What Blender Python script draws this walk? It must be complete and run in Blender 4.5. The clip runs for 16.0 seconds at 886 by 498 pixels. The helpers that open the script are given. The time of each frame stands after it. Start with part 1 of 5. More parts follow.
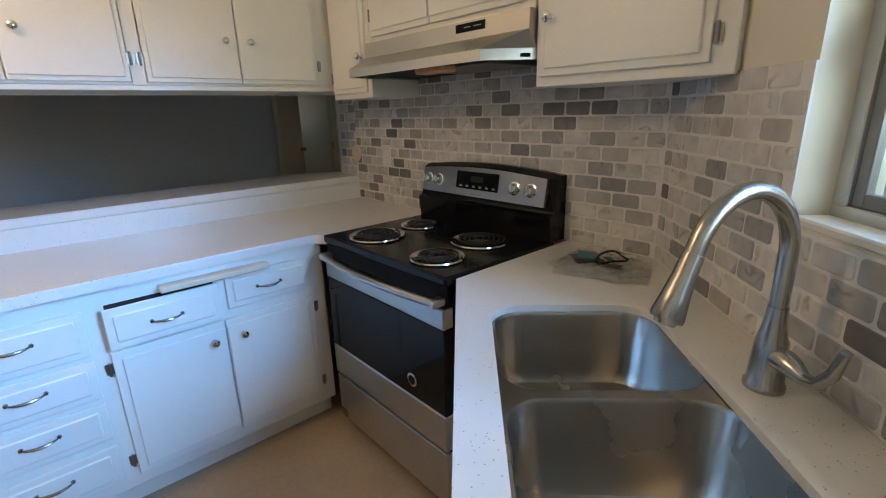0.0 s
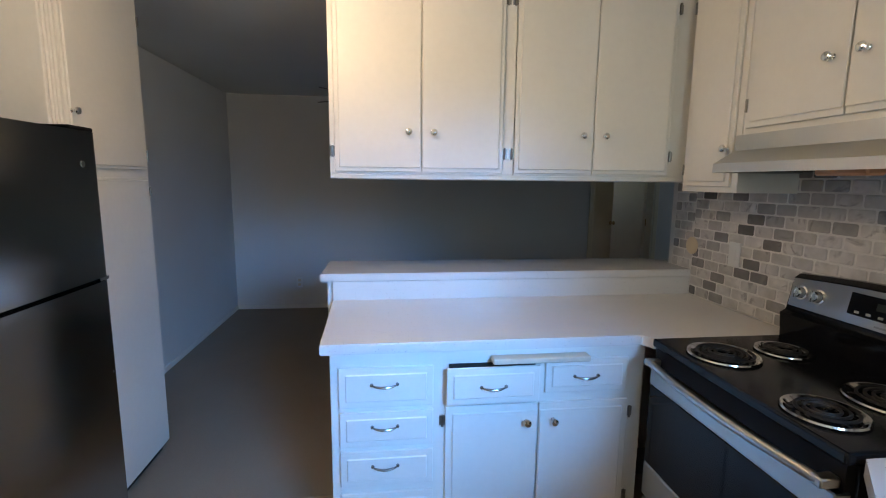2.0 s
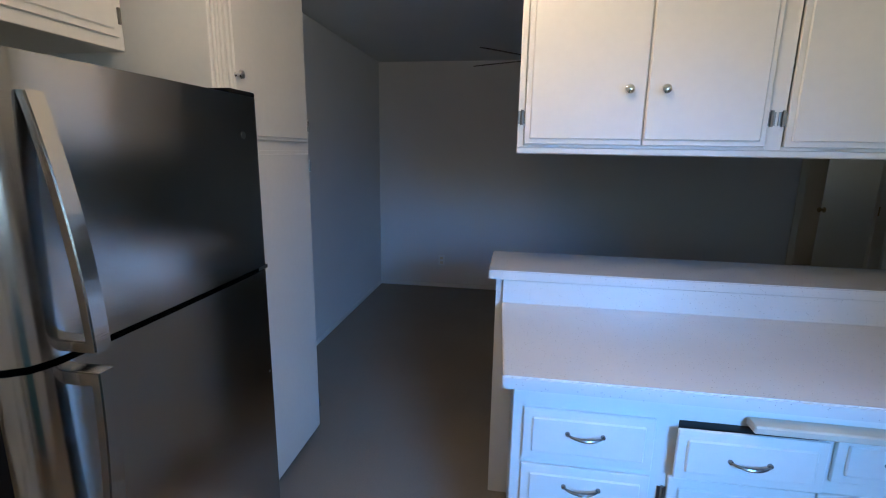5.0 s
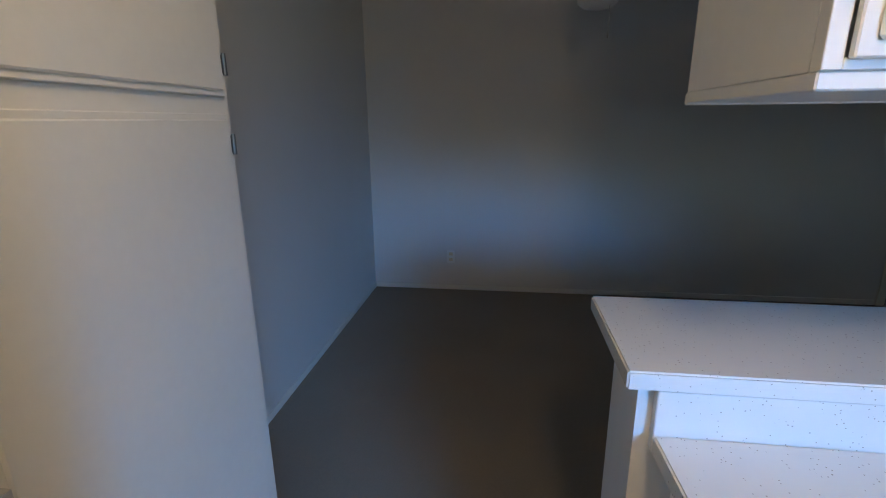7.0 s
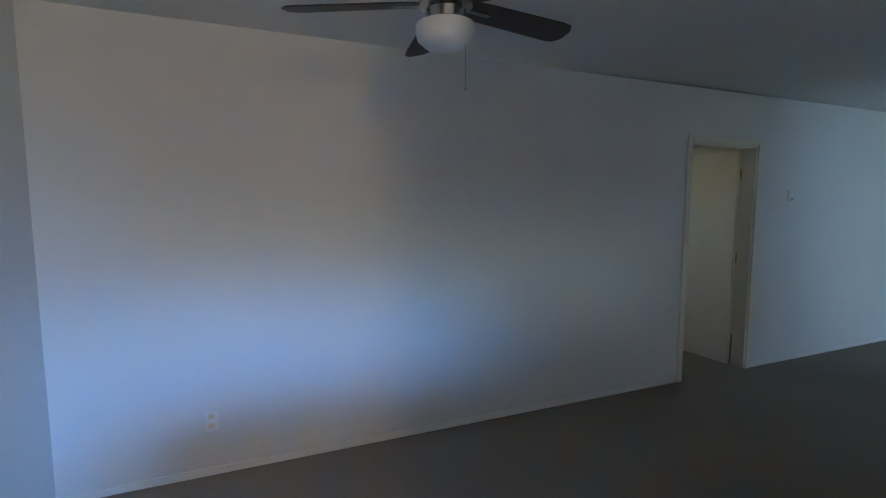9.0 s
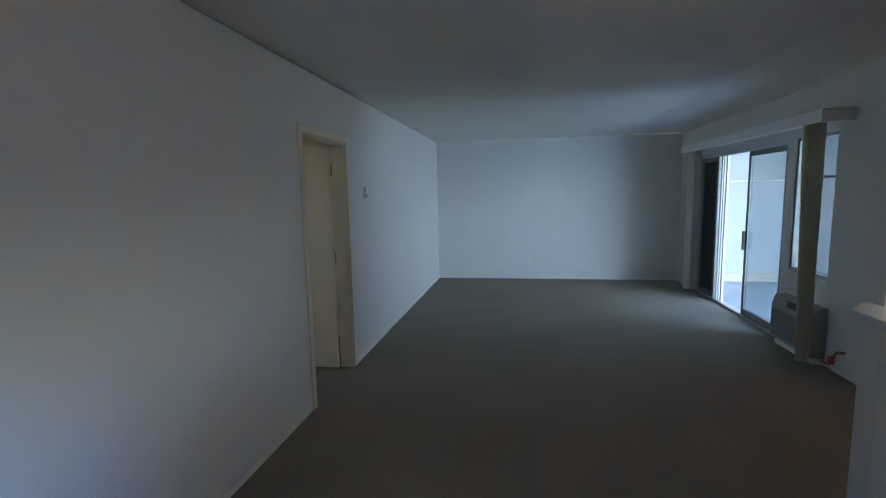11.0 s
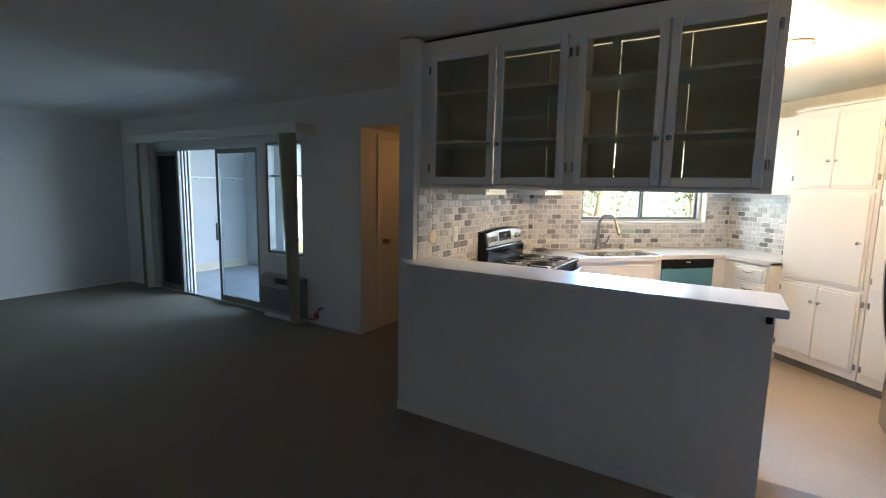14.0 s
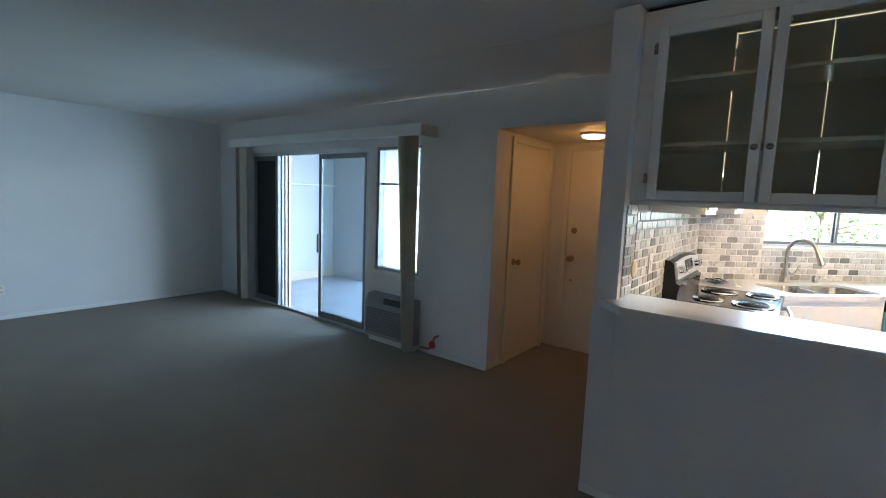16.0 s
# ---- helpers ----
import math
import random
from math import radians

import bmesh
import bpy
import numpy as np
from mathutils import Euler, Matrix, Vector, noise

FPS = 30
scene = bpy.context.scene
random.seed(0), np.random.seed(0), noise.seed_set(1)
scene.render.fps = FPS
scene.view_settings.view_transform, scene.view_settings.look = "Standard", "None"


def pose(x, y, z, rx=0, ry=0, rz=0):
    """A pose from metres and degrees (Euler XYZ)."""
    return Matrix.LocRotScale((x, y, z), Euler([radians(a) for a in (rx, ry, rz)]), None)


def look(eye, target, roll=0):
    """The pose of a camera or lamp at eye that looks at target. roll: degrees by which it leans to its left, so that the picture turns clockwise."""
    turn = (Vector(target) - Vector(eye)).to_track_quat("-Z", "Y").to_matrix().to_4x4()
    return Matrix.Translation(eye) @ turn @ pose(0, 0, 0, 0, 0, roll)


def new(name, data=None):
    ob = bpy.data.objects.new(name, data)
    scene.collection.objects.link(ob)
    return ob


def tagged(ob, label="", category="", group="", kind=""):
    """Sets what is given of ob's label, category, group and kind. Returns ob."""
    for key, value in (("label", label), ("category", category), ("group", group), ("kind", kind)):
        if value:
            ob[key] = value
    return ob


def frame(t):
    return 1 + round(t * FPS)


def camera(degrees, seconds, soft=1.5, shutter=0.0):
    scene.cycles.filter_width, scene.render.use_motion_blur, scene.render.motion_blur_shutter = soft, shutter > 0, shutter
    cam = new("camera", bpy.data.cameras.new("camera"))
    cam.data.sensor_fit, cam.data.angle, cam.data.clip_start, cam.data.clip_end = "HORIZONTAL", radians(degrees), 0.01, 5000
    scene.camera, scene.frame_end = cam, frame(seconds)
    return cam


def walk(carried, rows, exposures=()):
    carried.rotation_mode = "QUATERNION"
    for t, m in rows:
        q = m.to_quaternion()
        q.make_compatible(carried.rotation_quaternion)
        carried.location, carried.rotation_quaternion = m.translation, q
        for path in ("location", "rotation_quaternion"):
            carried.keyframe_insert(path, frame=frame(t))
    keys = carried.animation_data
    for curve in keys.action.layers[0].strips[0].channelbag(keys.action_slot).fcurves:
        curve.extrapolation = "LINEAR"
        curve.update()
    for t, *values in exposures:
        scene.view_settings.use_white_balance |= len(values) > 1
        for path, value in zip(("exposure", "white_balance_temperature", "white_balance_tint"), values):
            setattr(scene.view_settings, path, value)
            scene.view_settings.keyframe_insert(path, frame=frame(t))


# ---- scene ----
cam = camera(87.4, 16.0, soft=1.1)
PATH = [
    (0, (0.377, -1.813, 1.397), (1.648, -0.378, 0.828), -1.6),
    (0.5, (0.355, -1.777, 1.427), (1.371, -0.117, 0.971), -1.4),
    (1, (0.313, -1.725, 1.456), (1.057, 0.094, 1.084), -0.6),
    (1.5, (0.277, -1.684, 1.475), (0.759, 0.231, 1.16), 0.2),
    (2, (0.247, -1.666, 1.501), (0.485, 0.298, 1.209), 0.6),
    (2.5, (0.226, -1.648, 1.523), (0.264, 0.334, 1.253), 0.4),
    (3, (0.196, -1.607, 1.563), (0.078, 0.376, 1.336), 0.4),
    (3.5, (0.174, -1.569, 1.595), (-0.033, 0.415, 1.444), 0.8),
    (4, (0.159, -1.527, 1.594), (-0.107, 0.45, 1.447), 1.2),
    (4.5, (0.094, -1.386, 1.548), (-0.201, 0.572, 1.266), 1.2),
    (4.7, (0.06, -1.32, 1.525), (-0.239, 0.626, 1.174), 1.1),
    (7, (-0.309, -0.176, 1.479), (-0.566, 1.735, 0.948), -0.5),
    (7.5, (-0.397, 0.149, 1.505), (-0.529, 2.094, 1.058), -0.0),
    (7.8, (-0.423, 0.317, 1.466), (-0.494, 2.285, 1.113), -0.0),
    (8, (-0.474, 0.45, 1.48), (-0.45, 2.425, 1.166), 0.2),
    (8.2, (-0.547, 0.569, 1.47), (-0.408, 2.547, 1.215), 0.3),
    (10.5, (-0.357, 1.979, 1.552), (1.453, 2.794, 1.312), -1.0),
    (11, (-0.27, 2.286, 1.547), (1.686, 2.625, 1.303), -1.2),
    (11.5, (-0.161, 2.607, 1.542), (1.813, 2.397, 1.297), -1.1),
    (12, (0.041, 2.819, 1.53), (1.906, 2.146, 1.271), -1.0),
    (12.5, (0.142, 3.005, 1.522), (1.812, 1.936, 1.263), -0.6),
    (13, (0.161, 3.181, 1.508), (1.577, 1.792, 1.255), 0.2),
    (13.5, (0.169, 3.241, 1.512), (1.359, 1.655, 1.253), 0.7),
    (14, (0.172, 3.248, 1.498), (1.201, 1.552, 1.242), 1.1),
    (14.5, (0.247, 3.235, 1.503), (1.143, 1.464, 1.257), 1.9),
    (15, (0.484, 3.15, 1.501), (1.353, 1.363, 1.273), 2.4),
    (15.5, (0.823, 3.088, 1.504), (1.811, 1.362, 1.294), 2.2),
    (16, (1.183, 3.094, 1.508), (2.402, 1.525, 1.283), 2.2),
]
walk(cam, [(t, look(eye, target, roll)) for t, eye, target, roll in PATH],
     exposures=[(0, 1.95, 7300, 12), (1, 2.0, 7050, 12), (2, 1.92, 6550, 12), (3, 1.8, 6200, 12), (4.7, 1.75, 5950, 12), (7, 2.08, 6400, 10), (7.5, 2.45, 6300, 10), (8.2, 3.1, 5950, 10),
                (10.5, 3.82, 6600, 14), (11.5, 3.85, 6700, 14), (12.5, 3.87, 6800, 14), (13.2, 3.7, 6900, 14), (14.5, 3.25, 7200, 14), (15, 3.4, 7150, 14), (15.5, 3.72, 6800, 12), (16, 3.95, 6700, 12)])

# ---------------------------------------------------------------- world, sun, lamps
world = bpy.data.worlds.new("world")
scene.world = world
world.use_nodes = True
wn, wl = world.node_tree.nodes, world.node_tree.links
sky = wn.new("ShaderNodeTexSky")
sky.sky_type = "NISHITA"
sky.sun_disc = False
sky.sun_elevation = radians(51.8)
sky.sun_rotation = radians(-55)
wl.new(sky.outputs[0], wn["Background"].inputs[0])
wn["Background"].inputs[1].default_value = 0.15

sun = new("sun", bpy.data.lights.new("sun", "SUN"))
sun.data.energy, sun.data.angle, sun.data.color = 5.0, radians(0.5), (1.0, 0.95, 0.87)
sun.matrix_world = look((-20, 14, 31), (0, 0, 0))


def point_lamp(name, x, y, z, power, colour, radius):
    ob = new(name, bpy.data.lights.new(name, "POINT"))
    ob.data.energy, ob.data.color, ob.data.shadow_soft_size = power, colour, radius
    ob.location = (x, y, z)
    return ob


WARM = (1.0, 0.76, 0.50)
KITCHEN_LAMP = (-0.085, -0.36, 2.20)
HALL_LAMP = (2.66, -0.81, 2.0)
point_lamp("kitchen_lamp", *KITCHEN_LAMP, 4.7, WARM, 0.10)
point_lamp("hall_lamp", *HALL_LAMP, 0.10, (1.0, 0.52, 0.17), 0.06)


# daylight in the upper part of the kitchen window's opening
window_light = new("window_daylight", bpy.data.lights.new("window_daylight", "AREA"))
window_light.data.shape, window_light.data.size, window_light.data.size_y = "RECTANGLE", 0.8, 0.5
window_light.data.energy, window_light.data.color, window_light.data.spread = 2.8, (0.10, 0.40, 1.0), radians(48)
window_light.matrix_world = look((1.19, -2.39, 1.86), (-0.4, 1.6, 0.10))

# sky light on the reveal of the same window
reveal_light = new("window_skylight", bpy.data.lights.new("window_skylight", "AREA"))
reveal_light.data.shape, reveal_light.data.size, reveal_light.data.size_y = "RECTANGLE", 0.9, 0.6
reveal_light.data.energy, reveal_light.data.color = 2.8, (0.66, 0.88, 1.0)
reveal_light.matrix_world = look((1.19, -2.39, 1.62), (0.49, -1.69, 1.55))

# daylight in the open side of the patio
patio_light = new("patio_daylight", bpy.data.lights.new("patio_daylight", "AREA"))
patio_light.data.shape, patio_light.data.size, patio_light.data.size_y = "RECTANGLE", 2.0, 1.9
patio_light.data.energy, patio_light.data.color = 12, (0.36, 0.64, 1.0)
patio_light.matrix_world = look((3.9, -2.45, 1.25), (6.2, 0.2, 0.9))

# ---------------------------------------------------------------- materials
def material(name, colour, rough=0.5, metal=0.0, var=0.06, scale=6.0, grain=0.0, grain_scale=200.0, bump=0.0, bump_scale=60.0,
             spec=0.5, coat=0.0, rough_var=0.0):
    m = bpy.data.materials.new(name)
    m.use_nodes = True
    n, l = m.node_tree.nodes, m.node_tree.links
    b = n["Principled BSDF"]
    b.inputs["Roughness"].default_value = rough
    b.inputs["Metallic"].default_value = metal
    b.inputs["Specular IOR Level"].default_value = spec
    b.inputs["Coat Weight"].default_value = coat
    co = n.new("ShaderNodeTexCoord")
    no = n.new("ShaderNodeTexNoise")
    no.inputs["Scale"].default_value, no.inputs["Detail"].default_value = scale, 5
    l.new(co.outputs["Object"], no.inputs["Vector"])
    mix = n.new("ShaderNodeMix")
    mix.data_type = "RGBA"
    lo = [c * (1 - var) for c in colour]
    hi = [min(1, c * (1 + var)) for c in colour]
    mix.inputs[6].default_value, mix.inputs[7].default_value = (*lo, 1), (*hi, 1)
    ramp = n.new("ShaderNodeMapRange")
    ramp.inputs[1].default_value, ramp.inputs[2].default_value = 0.3, 0.7
    l.new(no.outputs["Fac"], ramp.inputs[0])
    l.new(ramp.outputs[0], mix.inputs[0])
    out = mix.outputs[2]
    if grain:
        g = n.new("ShaderNodeTexNoise")
        g.inputs["Scale"].default_value, g.inputs["Detail"].default_value = grain_scale, 3
        l.new(co.outputs["Object"], g.inputs["Vector"])
        gm = n.new("ShaderNodeMix")
        gm.data_type, gm.blend_type = "RGBA", "MULTIPLY"
        gm.inputs[0].default_value = 1
        gr = n.new("ShaderNodeMapRange")
        gr.inputs[1].default_value, gr.inputs[2].default_value = 0.3, 0.7
        gr.inputs[3].default_value, gr.inputs[4].default_value = 1 - grain, 1 + grain
        l.new(g.outputs["Fac"], gr.inputs[0])
        l.new(out, gm.inputs[6])
        l.new(gr.outputs[0], gm.inputs[7])
        out = gm.outputs[2]
    l.new(out, b.inputs["Base Color"])
    if rough_var:
        rr = n.new("ShaderNodeMapRange")
        rr.inputs[1].default_value, rr.inputs[2].default_value = 0.3, 0.7
        rr.inputs[3].default_value, rr.inputs[4].default_value = rough - rough_var, rough + rough_var
        l.new(no.outputs["Fac"], rr.inputs[0])
        l.new(rr.outputs[0], b.inputs["Roughness"])
    if bump:
        bn = n.new("ShaderNodeTexNoise")
        bn.inputs["Scale"].default_value, bn.inputs["Detail"].default_value = bump_scale, 4
        l.new(co.outputs["Object"], bn.inputs["Vector"])
        bu = n.new("ShaderNodeBump")
        bu.inputs["Strength"].default_value, bu.inputs["Distance"].default_value = bump, 0.004
        l.new(bn.outputs["Fac"], bu.inputs["Height"])
        l.new(bu.outputs[0], b.inputs["Normal"])
    return m


def brushed(name, colour, rough, along):
    """Brushed metal: grain stretched along one axis."""
    m = material(name, colour, rough, 1.0, 0.05, 4.0, rough_var=0.03)
    n, l = m.node_tree.nodes, m.node_tree.links
    co, mp, no, bu = n.new("ShaderNodeTexCoord"), n.new("ShaderNodeMapping"), n.new("ShaderNodeTexNoise"), n.new("ShaderNodeBump")
    mp.inputs["Scale"].default_value = [3 if a == along else 500 for a in "xyz"]
    l.new(co.outputs["Object"], mp.inputs[0])
    l.new(mp.outputs[0], no.inputs["Vector"])
    no.inputs["Scale"].default_value = 1.0
    bu.inputs["Strength"].default_value, bu.inputs["Distance"].default_value = 0.12, 0.001
    l.new(no.outputs["Fac"], bu.inputs["Height"])
    l.new(bu.outputs[0], n["Principled BSDF"].inputs["Normal"])
    return m


def glass_material(name, tint, rough=0.0, clear=0.88):
    """A thin pane: mostly clear, with a mirror-like film."""
    m = bpy.data.materials.new(name)
    m.use_nodes = True
    n, l = m.node_tree.nodes, m.node_tree.links
    n.remove(n["Principled BSDF"])
    tr, gl, mx, lw = n.new("ShaderNodeBsdfTransparent"), n.new("ShaderNodeBsdfGlossy"), n.new("ShaderNodeMixShader"), n.new("ShaderNodeLayerWeight")
    tr.inputs[0].default_value = (*[c * clear for c in tint], 1)
    gl.inputs["Roughness"].default_value = rough
    lw.inputs[0].default_value = 0.5
    pw, ma = n.new("ShaderNodeMath"), n.new("ShaderNodeMath")
    pw.operation, ma.operation = "POWER", "MULTIPLY_ADD"
    pw.inputs[1].default_value, ma.inputs[1].default_value, ma.inputs[2].default_value = 4.0, 0.9, 0.045
    l.new(lw.outputs["Facing"], pw.inputs[0])
    l.new(pw.outputs[0], ma.inputs[0])
    l.new(ma.outputs[0], mx.inputs[0])
    l.new(tr.outputs[0], mx.inputs[1])
    l.new(gl.outputs[0], mx.inputs[2])
    l.new(mx.outputs[0], n["Material Output"].inputs[0])
    return m


def glowing(name, colour, strength):
    m = bpy.data.materials.new(name)
    m.use_nodes = True
    b = m.node_tree.nodes["Principled BSDF"]
    b.inputs["Base Color"].default_value = (*colour, 1)
    b.inputs["Emission Color"].default_value = (*colour, 1)
    b.inputs["Emission Strength"].default_value = strength
    return m


def quartz_material():
    m = material("quartz", (0.72, 0.70, 0.67), 0.22, 0, 0.03, 3.0, spec=0.5)
    n, l = m.node_tree.nodes, m.node_tree.links
    b = n["Principled BSDF"]
    base = b.inputs["Base Color"].links[0].from_socket
    co = n.new("ShaderNodeTexCoord")
    for scale, size, shade in ((190, 0.26, (0.38, 0.35, 0.31)), (95, 0.15, (0.42, 0.40, 0.37))):
        vo = n.new("ShaderNodeTexVoronoi")
        vo.inputs["Scale"].default_value = scale
        l.new(co.outputs["Object"], vo.inputs["Vector"])
        wh = n.new("ShaderNodeTexWhiteNoise")
        l.new(vo.outputs["Position"], wh.inputs["Vector"])
        lt, gt, mu, mx = n.new("ShaderNodeMath"), n.new("ShaderNodeMath"), n.new("ShaderNodeMath"), n.new("ShaderNodeMix")
        lt.operation, gt.operation, mu.operation = "LESS_THAN", "GREATER_THAN", "MULTIPLY"
        lt.inputs[1].default_value = size
        gt.inputs[1].default_value = 0.91
        l.new(vo.outputs["Distance"], lt.inputs[0])
        l.new(wh.outputs["Value"], gt.inputs[0])
        l.new(lt.outputs[0], mu.inputs[0])
        l.new(gt.outputs[0], mu.inputs[1])
        mx.data_type = "RGBA"
        mx.inputs[7].default_value = (*shade, 1)
        l.new(mu.outputs[0], mx.inputs[0])
        l.new(base, mx.inputs[6])
        base = mx.outputs[2]
    l.new(base, b.inputs["Base Color"])
    return m


def marble_material():
    """Tumbled marble tile: each piece its own shade, cloudy, some with dark veins."""
    m = bpy.data.materials.new("marble_tile")
    m.use_nodes = True
    n, l = m.node_tree.nodes, m.node_tree.links
    b = n["Principled BSDF"]
    b.inputs["Roughness"].default_value = 0.3
    info, co = n.new("ShaderNodeObjectInfo"), n.new("ShaderNodeTexCoord")
    ramp = n.new("ShaderNodeValToRGB")
    stops = ((0.0, 0.13), (0.08, 0.24), (0.18, 0.38), (0.36, 0.50), (0.64, 0.60), (1.0, 0.68))
    while len(ramp.color_ramp.elements) < len(stops):
        ramp.color_ramp.elements.new(0.5)
    for e, (p, v) in zip(ramp.color_ramp.elements, stops):
        e.position, e.color = p, (v, v * 0.965, v * 0.93, 1)
    l.new(info.outputs["Random"], ramp.inputs[0])
    mul = n.new("ShaderNodeVectorMath")
    mul.operation = "MULTIPLY_ADD"
    mul.inputs[1].default_value = (1, 1, 1)
    sc = n.new("ShaderNodeMath")
    sc.operation = "MULTIPLY"
    sc.inputs[1].default_value = 57.0
    l.new(info.outputs["Random"], sc.inputs[0])
    l.new(co.outputs["Object"], mul.inputs[0])
    l.new(sc.outputs[0], mul.inputs[2])
    cloud = n.new("ShaderNodeTexNoise")
    cloud.inputs["Scale"].default_value, cloud.inputs["Detail"].default_value = 14, 3
    l.new(mul.outputs[0], cloud.inputs["Vector"])
    cr = n.new("ShaderNodeMapRange")
    cr.inputs[1].default_value, cr.inputs[2].default_value, cr.inputs[3].default_value, cr.inputs[4].default_value = 0.3, 0.7, 0.80, 1.16
    l.new(cloud.outputs["Fac"], cr.inputs[0])
    m1 = n.new("ShaderNodeMix")
    m1.data_type, m1.blend_type = "RGBA", "MULTIPLY"
    m1.inputs[0].default_value = 1
    l.new(ramp.outputs[0], m1.inputs[6])
    l.new(cr.outputs[0], m1.inputs[7])
    vein = n.new("ShaderNodeTexNoise")
    vein.inputs["Scale"].default_value, vein.inputs["Detail"].default_value, vein.inputs["Distortion"].default_value = 8, 4, 0.9
    l.new(mul.outputs[0], vein.inputs["Vector"])
    ab = n.new("ShaderNodeMath")
    ab.operation = "SUBTRACT"
    ab.inputs[1].default_value = 0.52
    l.new(vein.outputs["Fac"], ab.inputs[0])
    ab2 = n.new("ShaderNodeMath")
    ab2.operation = "ABSOLUTE"
    l.new(ab.outputs[0], ab2.inputs[0])
    vr = n.new("ShaderNodeMapRange")
    vr.inputs[1].default_value, vr.inputs[2].default_value, vr.inputs[3].default_value, vr.inputs[4].default_value = 0.0, 0.06, 0.62, 0.0
    l.new(ab2.outputs[0], vr.inputs[0])
    gate = n.new("ShaderNodeMapRange")
    gate.inputs[1].default_value, gate.inputs[2].default_value = 0.50, 0.63
    l.new(cloud.outputs["Fac"], gate.inputs[0])
    gm = n.new("ShaderNodeMath")
    gm.operation = "MULTIPLY"
    l.new(vr.outputs[0], gm.inputs[0])
    l.new(gate.outputs[0], gm.inputs[1])
    m2 = n.new("ShaderNodeMix")
    m2.data_type = "RGBA"
    m2.inputs[7].default_value = (0.12, 0.11, 0.11, 1)
    l.new(gm.outputs[0], m2.inputs[0])
    l.new(m1.outputs[2], m2.inputs[6])
    l.new(m2.outputs[2], b.inputs["Base Color"])
    bu = n.new("ShaderNodeBump")
    bu.inputs["Strength"].default_value, bu.inputs["Distance"].default_value = 0.25, 0.002
    l.new(cloud.outputs["Fac"], bu.inputs["Height"])
    l.new(bu.outputs[0], b.inputs["Normal"])
    return m


WALL = material("wall_paint", (0.70, 0.69, 0.67), 0.7, 0, 0.03, 1.2, bump=0.12, bump_scale=90)
CEIL = material("ceiling_texture", (0.70, 0.69, 0.66), 0.9, 0, 0.03, 1.5, bump=0.6, bump_scale=160)
CREAM = material("cream_wall_paint", (0.74, 0.69, 0.58), 0.6, 0, 0.03, 1.2, bump=0.1, bump_scale=90)
CAB = material("cabinet_paint", (0.78, 0.76, 0.71), 0.38, 0, 0.025, 2.0, grain=0.012, grain_scale=40, bump=0.06, bump_scale=35, rough_var=0.05)
DOORP = material("door_paint", (0.76, 0.70, 0.56), 0.45, 0, 0.03, 1.5, bump=0.06, bump_scale=35)
TRIM = material("trim_paint", (0.76, 0.75, 0.71), 0.45, 0, 0.03, 3.0)
GROUT = material("grout", (0.76, 0.74, 0.71), 0.85, 0, 0.06, 30, bump=0.3, bump_scale=300)
MARBLE = marble_material()
QUARTZ = quartz_material()
VINYL = material("vinyl_floor", (0.40, 0.31, 0.22), 0.42, 0, 0.08, 2.5, grain=0.06, grain_scale=45, rough_var=0.08)
CARPET = material("carpet", (0.29, 0.25, 0.203), 0.95, 0, 0.06, 1.6, grain=0.28, grain_scale=420, bump=0.9, bump_scale=420, spec=0.1)
STEEL_Y = brushed("brushed_steel", (0.56, 0.55, 0.53), 0.30, "y")
STEEL_Z = brushed("brushed_steel_door", (0.43, 0.42, 0.405), 0.17, "y")
SINK = brushed("sink_steel", (0.44, 0.43, 0.41), 0.26, "x")
NICKEL = material("brushed_nickel", (0.45, 0.435, 0.41), 0.24, 1.0, 0.04, 8)
CHROME = material("chrome", (0.78, 0.78, 0.78), 0.08, 1.0, 0.02, 8)
PULL = material("dull_chrome", (0.33, 0.32, 0.31), 0.24, 1.0, 0.06, 30)
ENAMEL = material("black_enamel", (0.007, 0.007, 0.008), 0.14, 0, 0.1, 5, spec=0.24)
BLACK = material("black_plastic", (0.006, 0.006, 0.007), 0.5, 0, 0.1, 9, spec=0.12)
OVENGLASS = material("oven_glass", (0.006, 0.006, 0.007), 0.06, 0, 0.1, 5, spec=0.22)
COIL = material("coil_metal", (0.035, 0.034, 0.034), 0.45, 0.6, 0.15, 30)
# near-black in place of shade in gaps; also colours the broom cabinet's toe kick
DARK = material("gap_shade_and_toe_kick", (0.02, 0.018, 0.016), 0.9, 0, 0.1, 8)
BRASS = material("aged_brass", (0.42, 0.30, 0.13), 0.35, 1.0, 0.08, 20)
IVORY = material("ivory_plastic", (0.70, 0.60, 0.42), 0.4, 0, 0.03, 10)
WHITEP = material("white_plastic", (0.76, 0.76, 0.74), 0.4, 0, 0.02, 10)
WOODB = material("maple_board", (0.62, 0.55, 0.44), 0.5, 0, 0.08, 14)
ALU = material("mill_aluminium", (0.62, 0.63, 0.64), 0.35, 0.9, 0.05, 12)
ALUDK = material("weathered_aluminium", (0.25, 0.25, 0.25), 0.45, 0.8, 0.08, 12)
SCREEN = material("dark_insect_screen", (0.018, 0.02, 0.022), 0.8, 0, 0.15, 40)
BLIND = material("vinyl_blind", (0.72, 0.69, 0.58), 0.45, 0, 0.04, 5)
ACGREY = material("ac_grey", (0.34, 0.34, 0.32), 0.5, 0, 0.05, 8)
ACMID = material("ac_louvre", (0.25, 0.25, 0.24), 0.6, 0, 0.08, 8)
ACINTAKE = material("ac_intake", (0.17, 0.17, 0.165), 0.6, 0, 0.08, 8)
ACDARK = material("ac_grille", (0.05, 0.05, 0.05), 0.6, 0, 0.1, 8)
